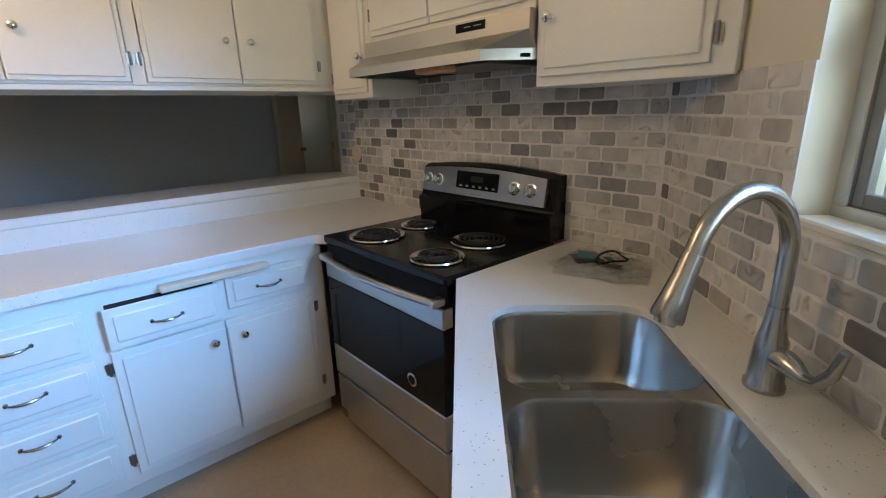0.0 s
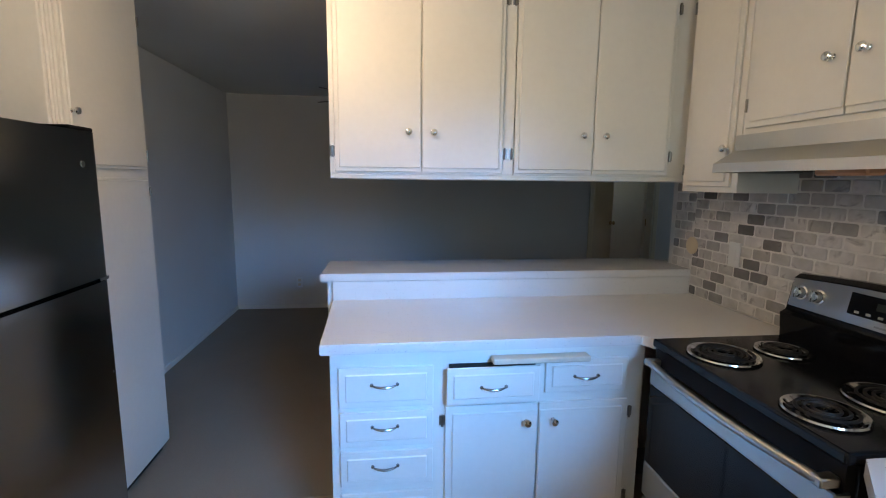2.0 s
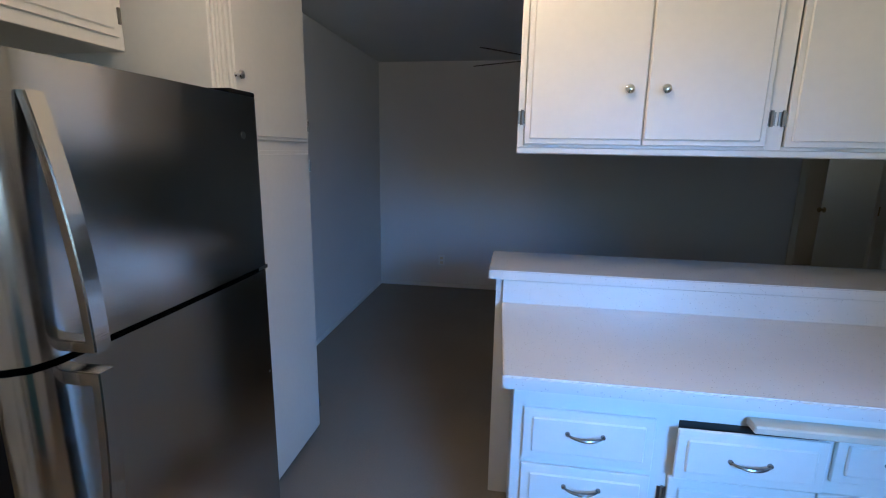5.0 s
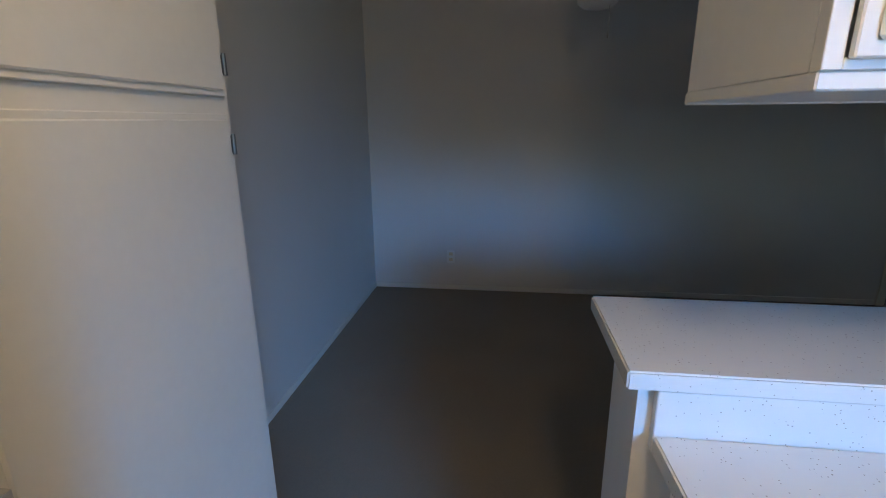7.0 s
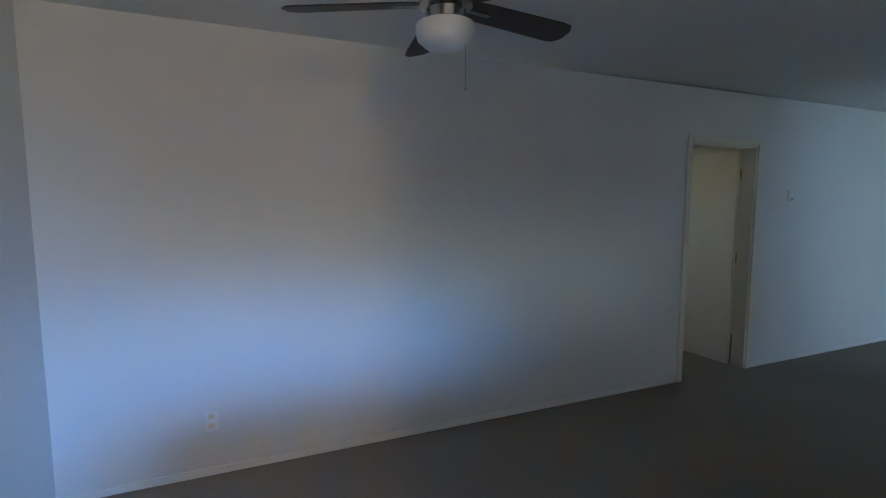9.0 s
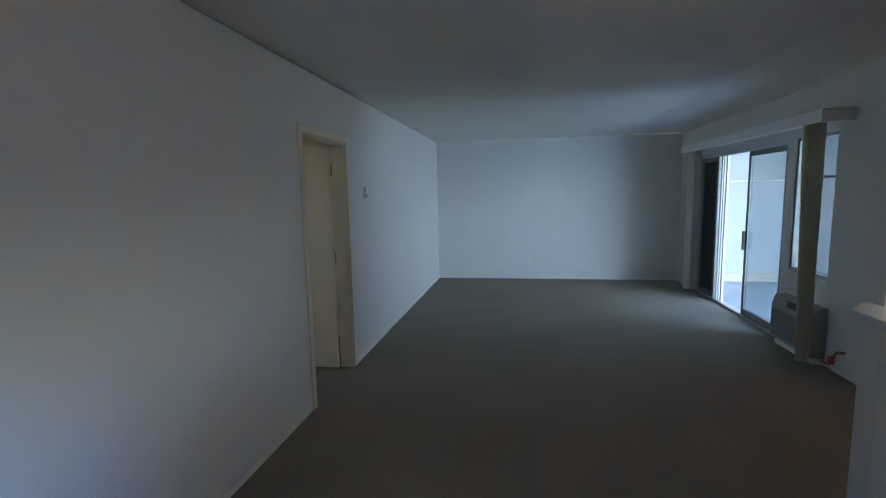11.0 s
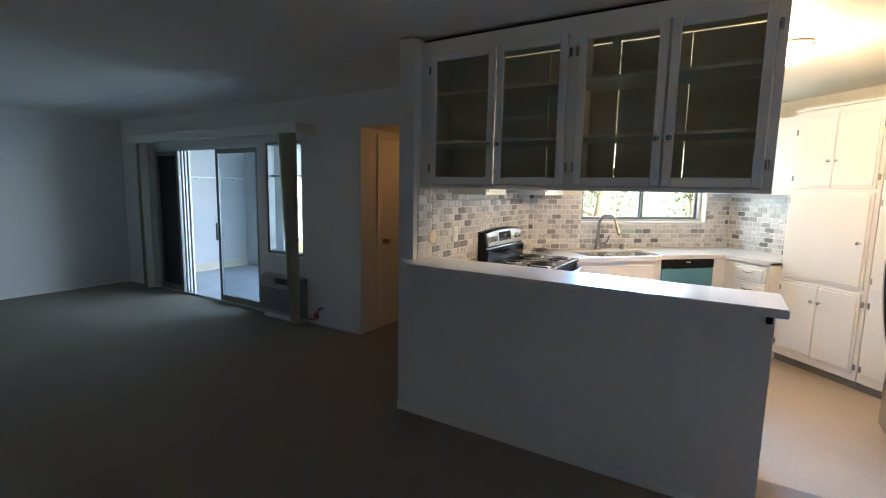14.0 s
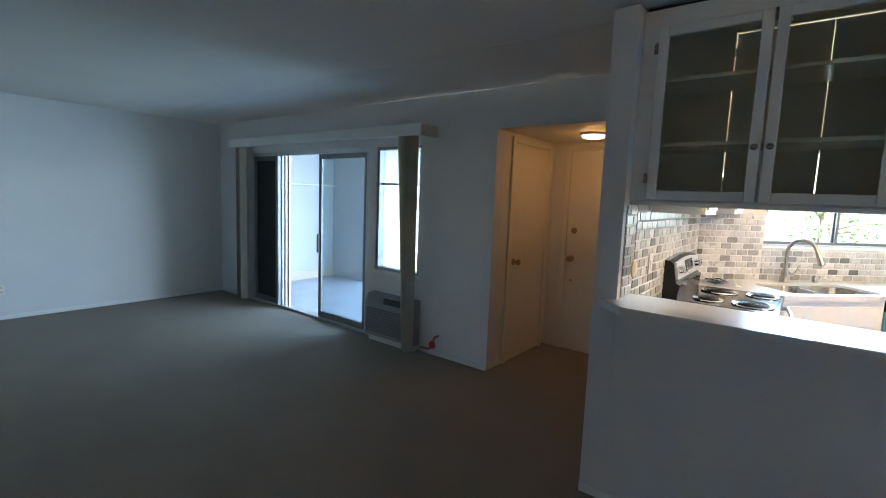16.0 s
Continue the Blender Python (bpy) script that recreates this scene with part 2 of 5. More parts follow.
BLADE = material("fan_blade_wood", (0.045, 0.03, 0.022), 0.4, 0, 0.25, 9)
FROST = material("frosted_glass", (0.72, 0.71, 0.68), 0.35, 0, 0.02, 6)
TEAL = material("protective_film", (0.09, 0.27, 0.34), 0.3, 0, 0.06, 5)
CONCRETE = material("painted_concrete", (0.42, 0.45, 0.48), 0.8, 0, 0.1, 3, grain=0.1, grain_scale=60)
STUCCO = material("white_stucco", (0.48, 0.49, 0.50), 0.85, 0, 0.04, 2, bump=0.4, bump_scale=80)
SIDING = material("pale_siding", (0.34, 0.40, 0.46), 0.7, 0, 0.04, 2)
BEIGE = material("beige_board", (0.55, 0.48, 0.38), 0.6, 0, 0.05, 4)
RED = material("red_enamel", (0.45, 0.03, 0.02), 0.35, 0, 0.1, 20)
COPPER = material("copper_pipe", (0.40, 0.22, 0.14), 0.4, 0.9, 0.15, 20)
AMBER = material("amber_plastic", (0.62, 0.30, 0.16), 0.35, 0, 0.05, 9)
PLASTIC_BAG = glass_material("clear_plastic_bag", (0.98, 0.98, 0.99), 0.1, 0.97)
PAPER = material("printed_paper", (0.80, 0.80, 0.79), 0.6, 0, 0.25, 34)
INK = material("printed_ink", (0.10, 0.10, 0.11), 0.6, 0, 0.2, 30)
TEALINK = material("printed_teal", (0.04, 0.22, 0.26), 0.5, 0, 0.2, 30)
PANE = glass_material("clear_pane", (0.97, 1.0, 1.0), 0.0, 0.92)
DOORPANE = glass_material("sliding_door_pane", (0.93, 0.98, 1.0), 0.0, 0.80)
HINGE = material("hinge_metal", (0.30, 0.295, 0.28), 0.32, 1.0, 0.08, 30)
CABPANE = glass_material("cabinet_pane", (0.97, 0.96, 0.88), 0.02, 0.97)
BULB = glowing("warm_bulb", (1.0, 0.66, 0.50), 1.6)
HALLGLOW = glowing("hall_bulb", (1.0, 0.55, 0.28), 0.8)
DISPLAY = glowing("green_display", (0.006, 0.016, 0.011), 0.001)
GRASS = material("grass_ground", (0.07, 0.09, 0.04), 0.95, 0, 0.3, 3, bump=0.8, bump_scale=60)
LEAF = material("leaf", (0.12, 0.19, 0.09), 0.5, 0, 0.3, 2)
BARK = material("bark", (0.14, 0.10, 0.07), 0.9, 0, 0.25, 14, bump=0.8, bump_scale=30)


# ---------------------------------------------------------------- mesh helpers
def box(bm, x0, y0, z0, x1, y1, z1, bevel=0.0, seg=1):
    made = bmesh.ops.create_cube(bm, size=1)["verts"]
    for v in made:
        v.co = Vector(((x0 + x1) / 2 + v.co.x * abs(x1 - x0), (y0 + y1) / 2 + v.co.y * abs(y1 - y0), (z0 + z1) / 2 + v.co.z * abs(z1 - z0)))
    if bevel:
        edges = {e for v in made for e in v.link_edges}
        bmesh.ops.bevel(bm, geom=list(edges), offset=bevel, segments=seg, affect="EDGES", profile=0.5)
    return made


def boxed(x0, y0, z0, x1, y1, z1, bevel=0.0, seg=1):
    bm = bmesh.new()
    box(bm, x0, y0, z0, x1, y1, z1, bevel, seg)
    return bm


def extrude_polygon(bm, points, z0, z1):
    low = [bm.verts.new((x, y, z0)) for x, y in points]
    high = [bm.verts.new((x, y, z1)) for x, y in points]
    n = len(points)
    bm.faces.new(low[::-1])
    bm.faces.new(high)
    for i in range(n):
        bm.faces.new((low[i], low[(i + 1) % n], high[(i + 1) % n], high[i]))
    bmesh.ops.recalc_face_normals(bm, faces=bm.faces[:])


def lathe(bm, profile, steps=20, m=None):
    """Turn a profile of (radius, height) about z, then place it by m."""
    rings = []
    for r, z in profile:
        if r < 1e-5:
            rings.append([bm.verts.new((0, 0, z))])
        else:
            rings.append([bm.verts.new((r * math.cos(2 * math.pi * i / steps), r * math.sin(2 * math.pi * i / steps), z)) for i in range(steps)])
    for a, b in zip(rings, rings[1:]):
        for i in range(steps):
            j = (i + 1) % steps
            if len(a) == 1 and len(b) > 1:
                bm.faces.new((a[0], b[j], b[i]))
            elif len(b) == 1 and len(a) > 1:
                bm.faces.new((a[i], a[j], b[0]))
            elif len(a) > 1:
                bm.faces.new((a[i], a[j], b[j], b[i]))
    if m is not None:
        bmesh.ops.transform(bm, matrix=m, verts=[v for ring in rings for v in ring])
    bmesh.ops.recalc_face_normals(bm, faces=bm.faces[:])


def tube(bm, points, radius, steps=10, closed=False):
    """A round tube along points; radius may be one number or one a point."""
    pts = [Vector(p) for p in points]
    n = len(pts)
    radii = radius if isinstance(radius, (list, tuple)) else [radius] * n
    rings, up = [], None
    for i, p in enumerate(pts):
        a = pts[(i - 1) % n] if closed or i > 0 else p
        b = pts[(i + 1) % n] if closed or i < n - 1 else p
        d = (b - a).normalized()
        if up is None:
            up = d.orthogonal().normalized()
        up = (up - d * up.dot(d)).normalized()
        side = d.cross(up)
        rings.append([bm.verts.new(p + radii[i] * (math.cos(2 * math.pi * k / steps) * up + math.sin(2 * math.pi * k / steps) * side)) for k in range(steps)])
    pairs = list(zip(rings, rings[1:])) + ([(rings[-1], rings[0])] if closed else [])
    for a, b in pairs:
        for k in range(steps):
            bm.faces.new((a[k], a[(k + 1) % steps], b[(k + 1) % steps], b[k]))
    if not closed:
        bm.faces.new(rings[0][::-1])
        bm.faces.new(rings[-1])
    bmesh.ops.recalc_face_normals(bm, faces=bm.faces[:])


def rounded_rect(x0, y0, x1, y1, r, n=6):
    pts = []
    for cx, cy, a0 in ((x1 - r, y1 - r, 0), (x0 + r, y1 - r, 90), (x0 + r, y0 + r, 180), (x1 - r, y0 + r, 270)):
        for i in range(n + 1):
            a = radians(a0 + 90 * i / n)
            pts.append((cx + r * math.cos(a), cy + r * math.sin(a)))
    return pts


def mesh_of(name, bm, mat, smooth=False):
    me = bpy.data.meshes.new(name)
    if smooth:
        for f in bm.faces:
            f.smooth = True
        for e in bm.edges:
            if len(e.link_faces) == 2 and e.calc_face_angle() > radians(38):
                e.smooth = False
    bm.to_mesh(me)
    bm.free()
    me.materials.append(mat)
    return me


def part(name, bm, mat, parent=None, label="", smooth=False, m=None):
    ob = new(name, mesh_of(name, bm, mat, smooth))
    if parent is not None:
        ob.parent = parent
    if m is not None:
        ob.matrix_basis = m
    if label:
        ob["label"] = label
    return ob


def thing(name, label, category, m=None, group=""):
    ob = new(name)
    ob.empty_display_size = 0.1
    if m is not None:
        ob.matrix_basis = m
    return tagged(ob, label, category, group)


def structure(name, bm, mat, label, category, m=None):
    return tagged(part(name, bm, mat, m=m), label, category, kind="structure")


# ---------------------------------------------------------------- plan (metres)
H = 2.41                                  # ceiling
X_STOVE, X_COL = 1.87, 1.985              # stove wall: tiled face and hall face
Y_VINYL = 0.41                            # where the kitchen vinyl meets the carpet
Y_PONY = 0.82                             # living-room face of the half wall
X_WL, X_WK = -1.473, -1.575               # west wall, living room and kitchen
Y_N, X_E, Y_S = 3.78, 7.90, -0.255        # living room: north, east and south walls
X_HALL, Y_HALL, H_HALL = 3.26, -1.36, 2.083
DIAG = pose(1.87, -1.187, 0, 0, 0, -135)  # window wall: x along it, y outwards
DIAG_L = 2.449
SINKF = pose(1.87, -1.13, 0, 0, 0, -135)  # the same directions, for the cabinets and the sink before it
SINK_BACK = 0.038
SIDE = pose(0.11, -2.89, 0, 0, 0, 135)    # pantry wall: x along it, y outwards
SIDE_L = 2.383
U0, U1, SILL, HEAD = 0.595, 2.122, 1.172, 2.05

# ---------------------------------------------------------------- structure
bm = bmesh.new()
extrude_polygon(bm, [(X_WK, -1.205), (0.1385, -2.9185), (1.87, -1.187), (1.87, Y_VINYL), (X_WK, Y_VINYL)], -0.06, 0.0)
floor_kitchen = structure("floor_kitchen", bm, VINYL, "beige sheet vinyl kitchen floor", "floor")
bm = bmesh.new()
extrude_polygon(bm, [(X_WL - 0.12, Y_VINYL), (X_COL, Y_VINYL), (X_COL, Y_HALL), (X_HALL, Y_HALL), (X_HALL, Y_S), (X_E, Y_S), (X_E, Y_N), (X_WL - 0.12, Y_N)], -0.06, 0.004)
structure("floor_living", bm, CARPET, "dark grey-brown carpet in the living room", "floor")

structure("wall_west_living", boxed(X_WL - 0.12, Y_PONY + 0.06, 0, X_WL, Y_N, H), WALL, "plain white painted living room wall", "wall")
structure("wall_west_kitchen", boxed(X_WK - 0.12, -1.32, 0, X_WK, Y_PONY + 0.06, H), CREAM, "cream painted kitchen wall behind the refrigerator", "wall")

DX0, DX1, DH = 2.76, 3.55, 1.98
bm = bmesh.new()
box(bm, X_WL - 0.12, Y_N, 0, DX0, Y_N + 0.12, H)
box(bm, DX1, Y_N, 0, X_E + 0.12, Y_N + 0.12, H)
box(bm, DX0, Y_N, DH, DX1, Y_N + 0.12, H)
structure("wall_north", bm, WALL, "long white painted wall with one doorway", "wall")
structure("wall_east", boxed(X_E, Y_S - 0.12, 0, X_E + 0.12, Y_N, H), WALL, "white painted end wall of the living room", "wall")

SX0, SX1, SH = 4.80, 7.08, 1.98
WX0, WX1, WZ0 = 4.08, 4.68, 0.73
bm = bmesh.new()
box(bm, X_HALL, Y_S - 0.12, 0, WX0, Y_S, H)
box(bm, WX0, Y_S - 0.12, 0, WX1, Y_S, WZ0)
box(bm, WX1, Y_S - 0.12, 0, SX0, Y_S, SH)
box(bm, WX0, Y_S - 0.12, SH, SX1, Y_S, H)
box(bm, SX1, Y_S - 0.12, 0, X_E, Y_S, H)
structure("wall_south", bm, WALL, "white painted wall with sliding door and window", "wall")

structure("wall_hall_east", boxed(X_HALL, Y_HALL, 0, X_HALL + 0.12, Y_S - 0.12, H), CREAM, "cream painted entry hall wall", "wall")
structure("wall_hall_south", boxed(X_COL, Y_HALL - 0.12, 0, X_HALL + 0.12, Y_HALL, H), CREAM, "cream painted wall at the front door", "wall")
structure("wall_hall_header", boxed(X_COL, Y_S - 0.12, H_HALL, X_HALL, Y_S, H), WALL, "white header above the entry hall opening", "wall")
structure("ceiling_hall", boxed(X_COL, Y_HALL, H_HALL, X_HALL, Y_S - 0.12, H_HALL + 0.05), CREAM, "lowered cream ceiling of the entry hall", "ceiling")
wall_stove = structure("wall_stove", boxed(X_STOVE, Y_HALL, 0, X_COL, Y_PONY, H), WALL, "white wall between kitchen and entry hall, tiled on the kitchen face", "wall")

bm = bmesh.new()
box(bm, -0.10, 0, 0, U0, 0.16, H)
box(bm, U1, 0, 0, DIAG_L + 0.16, 0.16, H)
box(bm, U0, 0, 0, U1, 0.16, SILL)
box(bm, U0, 0, HEAD, U1, 0.16, H)
wall_window = structure("wall_window", bm, CREAM, "cream kitchen wall set at an angle, with the window over the sink", "wall", DIAG)
wall_pantry = structure("wall_pantry", boxed(-0.04, 0, 0, SIDE_L + 0.1, 0.12, H), CREAM, "cream kitchen wall behind counter and pantry", "wall", SIDE)

bm = bmesh.new()
extrude_polygon(bm, [(X_WK - 0.12, -1.25), (0.11, -3.1), (2.05, -1.2), (2.05, 0.63), (X_WK - 0.12, 0.63)], H, H + 0.1)
structure("ceiling_kitchen", bm, CREAM, "smooth cream kitchen ceiling", "ceiling")
bm = bmesh.new()
box(bm, X_WL - 0.2, 0.634, H + 0.012, X_E + 0.12, Y_N + 0.12, H + 0.12)
box(bm, 2.054, Y_S - 0.12, H + 0.012, X_E + 0.12, 0.63, H + 0.12)
structure("ceiling_living", bm, CEIL, "white textured living room ceiling", "ceiling")

# half wall of the peninsula
structure("wall_peninsula", boxed(-0.05, 0.635, 0, X_STOVE - 0.002, Y_PONY, 1.003), WALL, "white painted half wall under the breakfast bar", "wall")

# skirting
def skirting(name, x0, y0, x1, y1):
    structure(name, boxed(x0, y0, 0.004, x1, y1, 0.05, 0.003), TRIM, "low white painted baseboard", "baseboard")


skirting("baseboard_north_a", X_WL + 0.01, Y_N - 0.01, DX0 - 0.065, Y_N)
skirting("baseboard_north_b", DX1 + 0.065, Y_N - 0.01, X_E, Y_N)
skirting("baseboard_west", X_WL, 0.9, X_WL + 0.01, Y_N)
skirting("baseboard_east", X_E - 0.01, Y_S, X_E, Y_N - 0.01)
skirting("baseboard_south_a", X_HALL, Y_S, 3.93, Y_S + 0.01)
skirting("baseboard_south_b", SX1 + 0.05, Y_S, X_E - 0.01, Y_S + 0.01)
skirting("baseboard_peninsula", -0.05, Y_PONY, X_COL, Y_PONY + 0.01)

# room behind the doorway, closed
bm = bmesh.new()
box(bm, DX0 - 1.2, Y_N + 0.001, -0.06, DX1 + 0.8, Y_N + 2.2, 0.0)
structure("floor_bedroom", bm, CARPET, "dark carpet beyond the doorway", "floor")
bm = bmesh.new()
box(bm, DX0 - 1.3, Y_N + 0.12, 0, DX0 - 1.2, Y_N + 2.2, H)
box(bm, DX1 + 0.8, Y_N + 0.12, 0, DX1 + 0.9, Y_N + 2.2, H)
box(bm, DX0 - 1.3, Y_N + 2.2, 0, 2.6, Y_N + 2.3, H)
box(bm, 3.1, Y_N + 2.2, 0, DX1 + 0.9, Y_N + 2.3, H)
box(bm, 2.6, Y_N + 2.2, 0, 3.1, Y_N + 2.3, 1.3)
box(bm, 2.6, Y_N + 2.2, 1.9, 3.1, Y_N + 2.3, H)
structure("wall_bedroom", bm, CREAM, "plain cream walls beyond the doorway", "wall")
structure("ceiling_bedroom", boxed(DX0 - 1.3, Y_N + 0.12, H, DX1 + 0.9, Y_N + 2.3, H + 0.1), CEIL, "plain ceiling beyond the doorway", "ceiling")


# ---------------------------------------------------------------- doors
def knob_mesh(bm, m, size=1.0):
    lathe(bm, [(0, 0), (0.009 * size, 0), (0.006 * size, 0.004 * size), (0.0055 * size, 0.011 * size), (0.013 * size, 0.017 * size),
               (0.0155 * size, 0.022 * size), (0.013 * size, 0.027 * size), (0.006 * size, 0.030 * size), (0, 0.0305 * size)], 16, m)


def casing(name, m, w, h, width=0.06):
    """Door casing in local x along the wall, proud towards -y."""
    t = thing(name, "cream painted door casing", "door frame", m)
    t["kind"] = "structure"
    part("jamb", boxed(-width, -0.014, 0, 0, 0.0, h + width, 0.004), DOORP, t)
    part("jamb", boxed(w, -0.014, 0, w + width, 0.0, h + width, 0.004), DOORP, t)
    part("head", boxed(0, -0.014, h, w, 0.0, h + width, 0.004), DOORP, t)
    part("lining", boxed(0.0, 0.0, 0, 0.018, 0.12, h, 0.002), DOORP, t)
    part("lining", boxed(w - 0.018, 0.0, 0, w, 0.12, h, 0.002), DOORP, t)
    part("lining", boxed(0.018, 0.0, h - 0.018, w - 0.018, 0.12, h, 0.002), DOORP, t)
    return t


casing("door_frame_1", pose(DX0, Y_N, 0.0), DX1 - DX0, DH, 0.055)

door_1 = thing("door_1", "open cream painted flush door in the north doorway", "door", pose(DX1 - 0.028, Y_N + 0.125, 0, 0, 0, 93))
door_1["kind"] = "structure"
part("leaf", boxed(0, 0.0, 0.012, 0.74, 0.038, 1.955, 0.003), DOORP, door_1)
bm = bmesh.new()
lathe(bm, [(0, 0), (0.03, 0), (0.03, 0.006), (0.012, 0.01), (0.012, 0.03), (0.026, 0.042), (0.028, 0.056), (0.018, 0.066), (0, 0.068)], 18, pose(0.68, 0.038, 0.93, -90))
part("knob", bm, BRASS, door_1, "aged brass door knob", True)
for z in (0.25, 1.0, 1.75):
    bm = bmesh.new()
    tube(bm, [(-0.006, -0.003, z - 0.045), (-0.006, -0.003, z + 0.045)], 0.006)
    part("hinge", bm, BRASS, door_1)

# entry hall: closet door in the east wall, front door in the south wall
def hall_door(name, label, m, w, h, knob_x, extra):
    d = thing(name, label, "door", m)
    d["kind"] = "structure"
    part("leaf", boxed(0, -0.012, 0.012, w, -0.001, h, 0.003), DOORP, d)
    part("jamb", boxed(-0.06, -0.02, 0, -0.004, -0.001, h + 0.05, 0.004), DOORP, d)
    part("jamb", boxed(w + 0.004, -0.02, 0, w + 0.06, -0.001, h + 0.05, 0.004), DOORP, d)
    part("head", boxed(-0.004, -0.02, h + 0.004, w + 0.004, -0.001, h + 0.05, 0.004), DOORP, d)
    bm = bmesh.new()
    lathe(bm, [(0, 0), (0.032, 0), (0.03, 0.007), (0.012, 0.011), (0.012, 0.032), (0.027, 0.044), (0.029, 0.058), (0.018, 0.068), (0, 0.07)], 18, pose(knob_x, -0.012, 0.94, 90))
    part("knob", bm, BRASS, d, "dark brass door knob", True)
    if extra:
        for z, r in ((1.22, 0.03), (0.72, 0.012)):
            bm = bmesh.new()
            lathe(bm, [(0, 0), (r, 0), (r * 0.9, 0.01), (r * 0.35, 0.014), (0, 0.015)], 16, pose(knob_x + 0.01, -0.012, z, 90))
            part("deadbolt", bm, BRASS, d, smooth=True)
        bm = bmesh.new()
        lathe(bm, [(0, 0), (0.012, 0), (0.010, 0.006), (0, 0.006)], 14, pose(w / 2, -0.012, 1.5, 90))
        part("peephole", bm, BRASS, d, smooth=True)
    return d


hall_door("door_2", "closed cream flush closet door in the entry hall", pose(X_HALL, -0.56, 0, 0, 0, -90), 0.66, 2.0, 0.055, False)
hall_door("door_3", "closed cream front door with deadbolt and peephole", pose(3.06, Y_HALL, 0, 0, 0, 180), 0.86, 2.0, 0.06, True)

hall_light = thing("ceiling_light", "small lit round ceiling light in the entry hall", "ceiling light", pose(HALL_LAMP[0], HALL_LAMP[1], H_HALL))
bm = bmesh.new()
lathe(bm, [(0, 0), (0.11, 0), (0.11, -0.015), (0.10, -0.02), (0, -0.02)], 28)
part("rim", bm, WHITEP, hall_light, smooth=True)
bm = bmesh.new()
lathe(bm, [(0.095, -0.02), (0.085, -0.035), (0.05, -0.045), (0, -0.048)], 28)
part("diffuser", bm, HALLGLOW, hall_light, "glowing warm diffuser", True)

# ---------------------------------------------------------------- kitchen window
win = thing("window_1", "aluminium sliding kitchen window above the sink", "window", DIAG)
win["kind"] = "structure"
FR = 0.09
part("window_sill", boxed(U0 + 0.004, 0.0, SILL, U1 - 0.004, FR - 0.02, SILL + 0.018, 0.004), TRIM, win)
for name, a in (("frame_bottom", (U0, FR - 0.02, SILL + 0.002, U1, FR + 0.04, SILL + 0.04)), ("frame_top", (U0, FR - 0.02, HEAD - 0.035, U1, FR + 0.04, HEAD)),
                ("frame_side", (U0, FR - 0.02, SILL + 0.04, U0 + 0.035, FR + 0.04, HEAD - 0.035)), ("frame_side", (U1 - 0.035, FR - 0.02, SILL + 0.04, U1, FR + 0.04, HEAD - 0.035))):
    part(name, boxed(*a, 0.003), ALU, win)
UM = (U0 + U1) / 2
for k, (a, b, d) in enumerate(((U0 + 0.035, UM + 0.02, 0.0), (UM - 0.02, U1 - 0.035, 0.022))):
    y0 = FR - 0.012 + d
    sash = part("sash", boxed(a, y0, SILL + 0.04, a + 0.026, y0 + 0.018, HEAD - 0.035, 0.002), ALUDK, win)
    for q in ((b - 0.026, SILL + 0.04, b, HEAD - 0.035), (a + 0.026, SILL + 0.04, b - 0.026, SILL + 0.066), (a + 0.026, HEAD - 0.061, b - 0.026, HEAD - 0.035)):
        part("rail", boxed(q[0], y0, q[1], q[2], y0 + 0.018, q[3], 0.002), ALUDK, sash)
    pane = part("pane", boxed(a + 0.026, y0 + 0.007, SILL + 0.066, b - 0.026, y0 + 0.011, HEAD - 0.061), PANE, sash)
    pane.visible_shadow = False
part("latch", boxed(U0 + 0.064, FR - 0.03, 1.45, U0 + 0.078, FR - 0.012, 1.54, 0.004), WHITEP, win)


# ---------------------------------------------------------------- cabinets
def panel(bm, x0, z0, x1, z1, y, t=0.018, lip=0.022, lips=None):
    """A door or drawer front whose face looks to -y at y - t: slab with a stepped field. lips: the step at the left and right edge."""
    a, b = lips or (lip, lip)
    box(bm, x0, y - t * 0.62, z0, x1, y, z1, 0.002)
    box(bm, x0 + a, y - t, z0 + lip, x1 - b, y - t * 0.60, z1 - lip, 0.004)


def chrome_knob(parent, x, y, z, mat=None):
    bm = bmesh.new()
    knob_mesh(bm, pose(x, y, z, 90))
    return part("knob", bm, mat or CHROME, parent, "polished chrome knob", True)


def hinge(parent, x, y, z):
    bm = bmesh.new()
    tube(bm, [(x, y, z - 0.024), (x, y, z + 0.024)], 0.005, 8)
    box(bm, x - 0.012, y + 0.0035, z - 0.02, x + 0.012, y + 0.006, z + 0.02)
    return part("hinge", bm, HINGE, parent)


def pull(parent, x, y, z, w=0.095):
    """Arched chrome drawer pull, with its feet at y."""
    bm = bmesh.new()
    pts, rad = [], []
    for i in range(13):
        a = i / 12
        s = math.sin(math.pi * a)
        pts.append((x + w * (a - 0.5), y - 0.004 - 0.019 * s ** 0.6, z - 0.003 * s))
        rad.append(0.0028 + 0.0026 * s)
    tube(bm, pts, rad, 8)
    for a in (-0.5, 0.5):
        lathe(bm, [(0.007, 0), (0.006, 0.006), (0, 0.007)], 10, pose(x + w * a, y, z, 90))
    return part("handle", bm, PULL, parent, "arched dull chrome drawer pull", True)


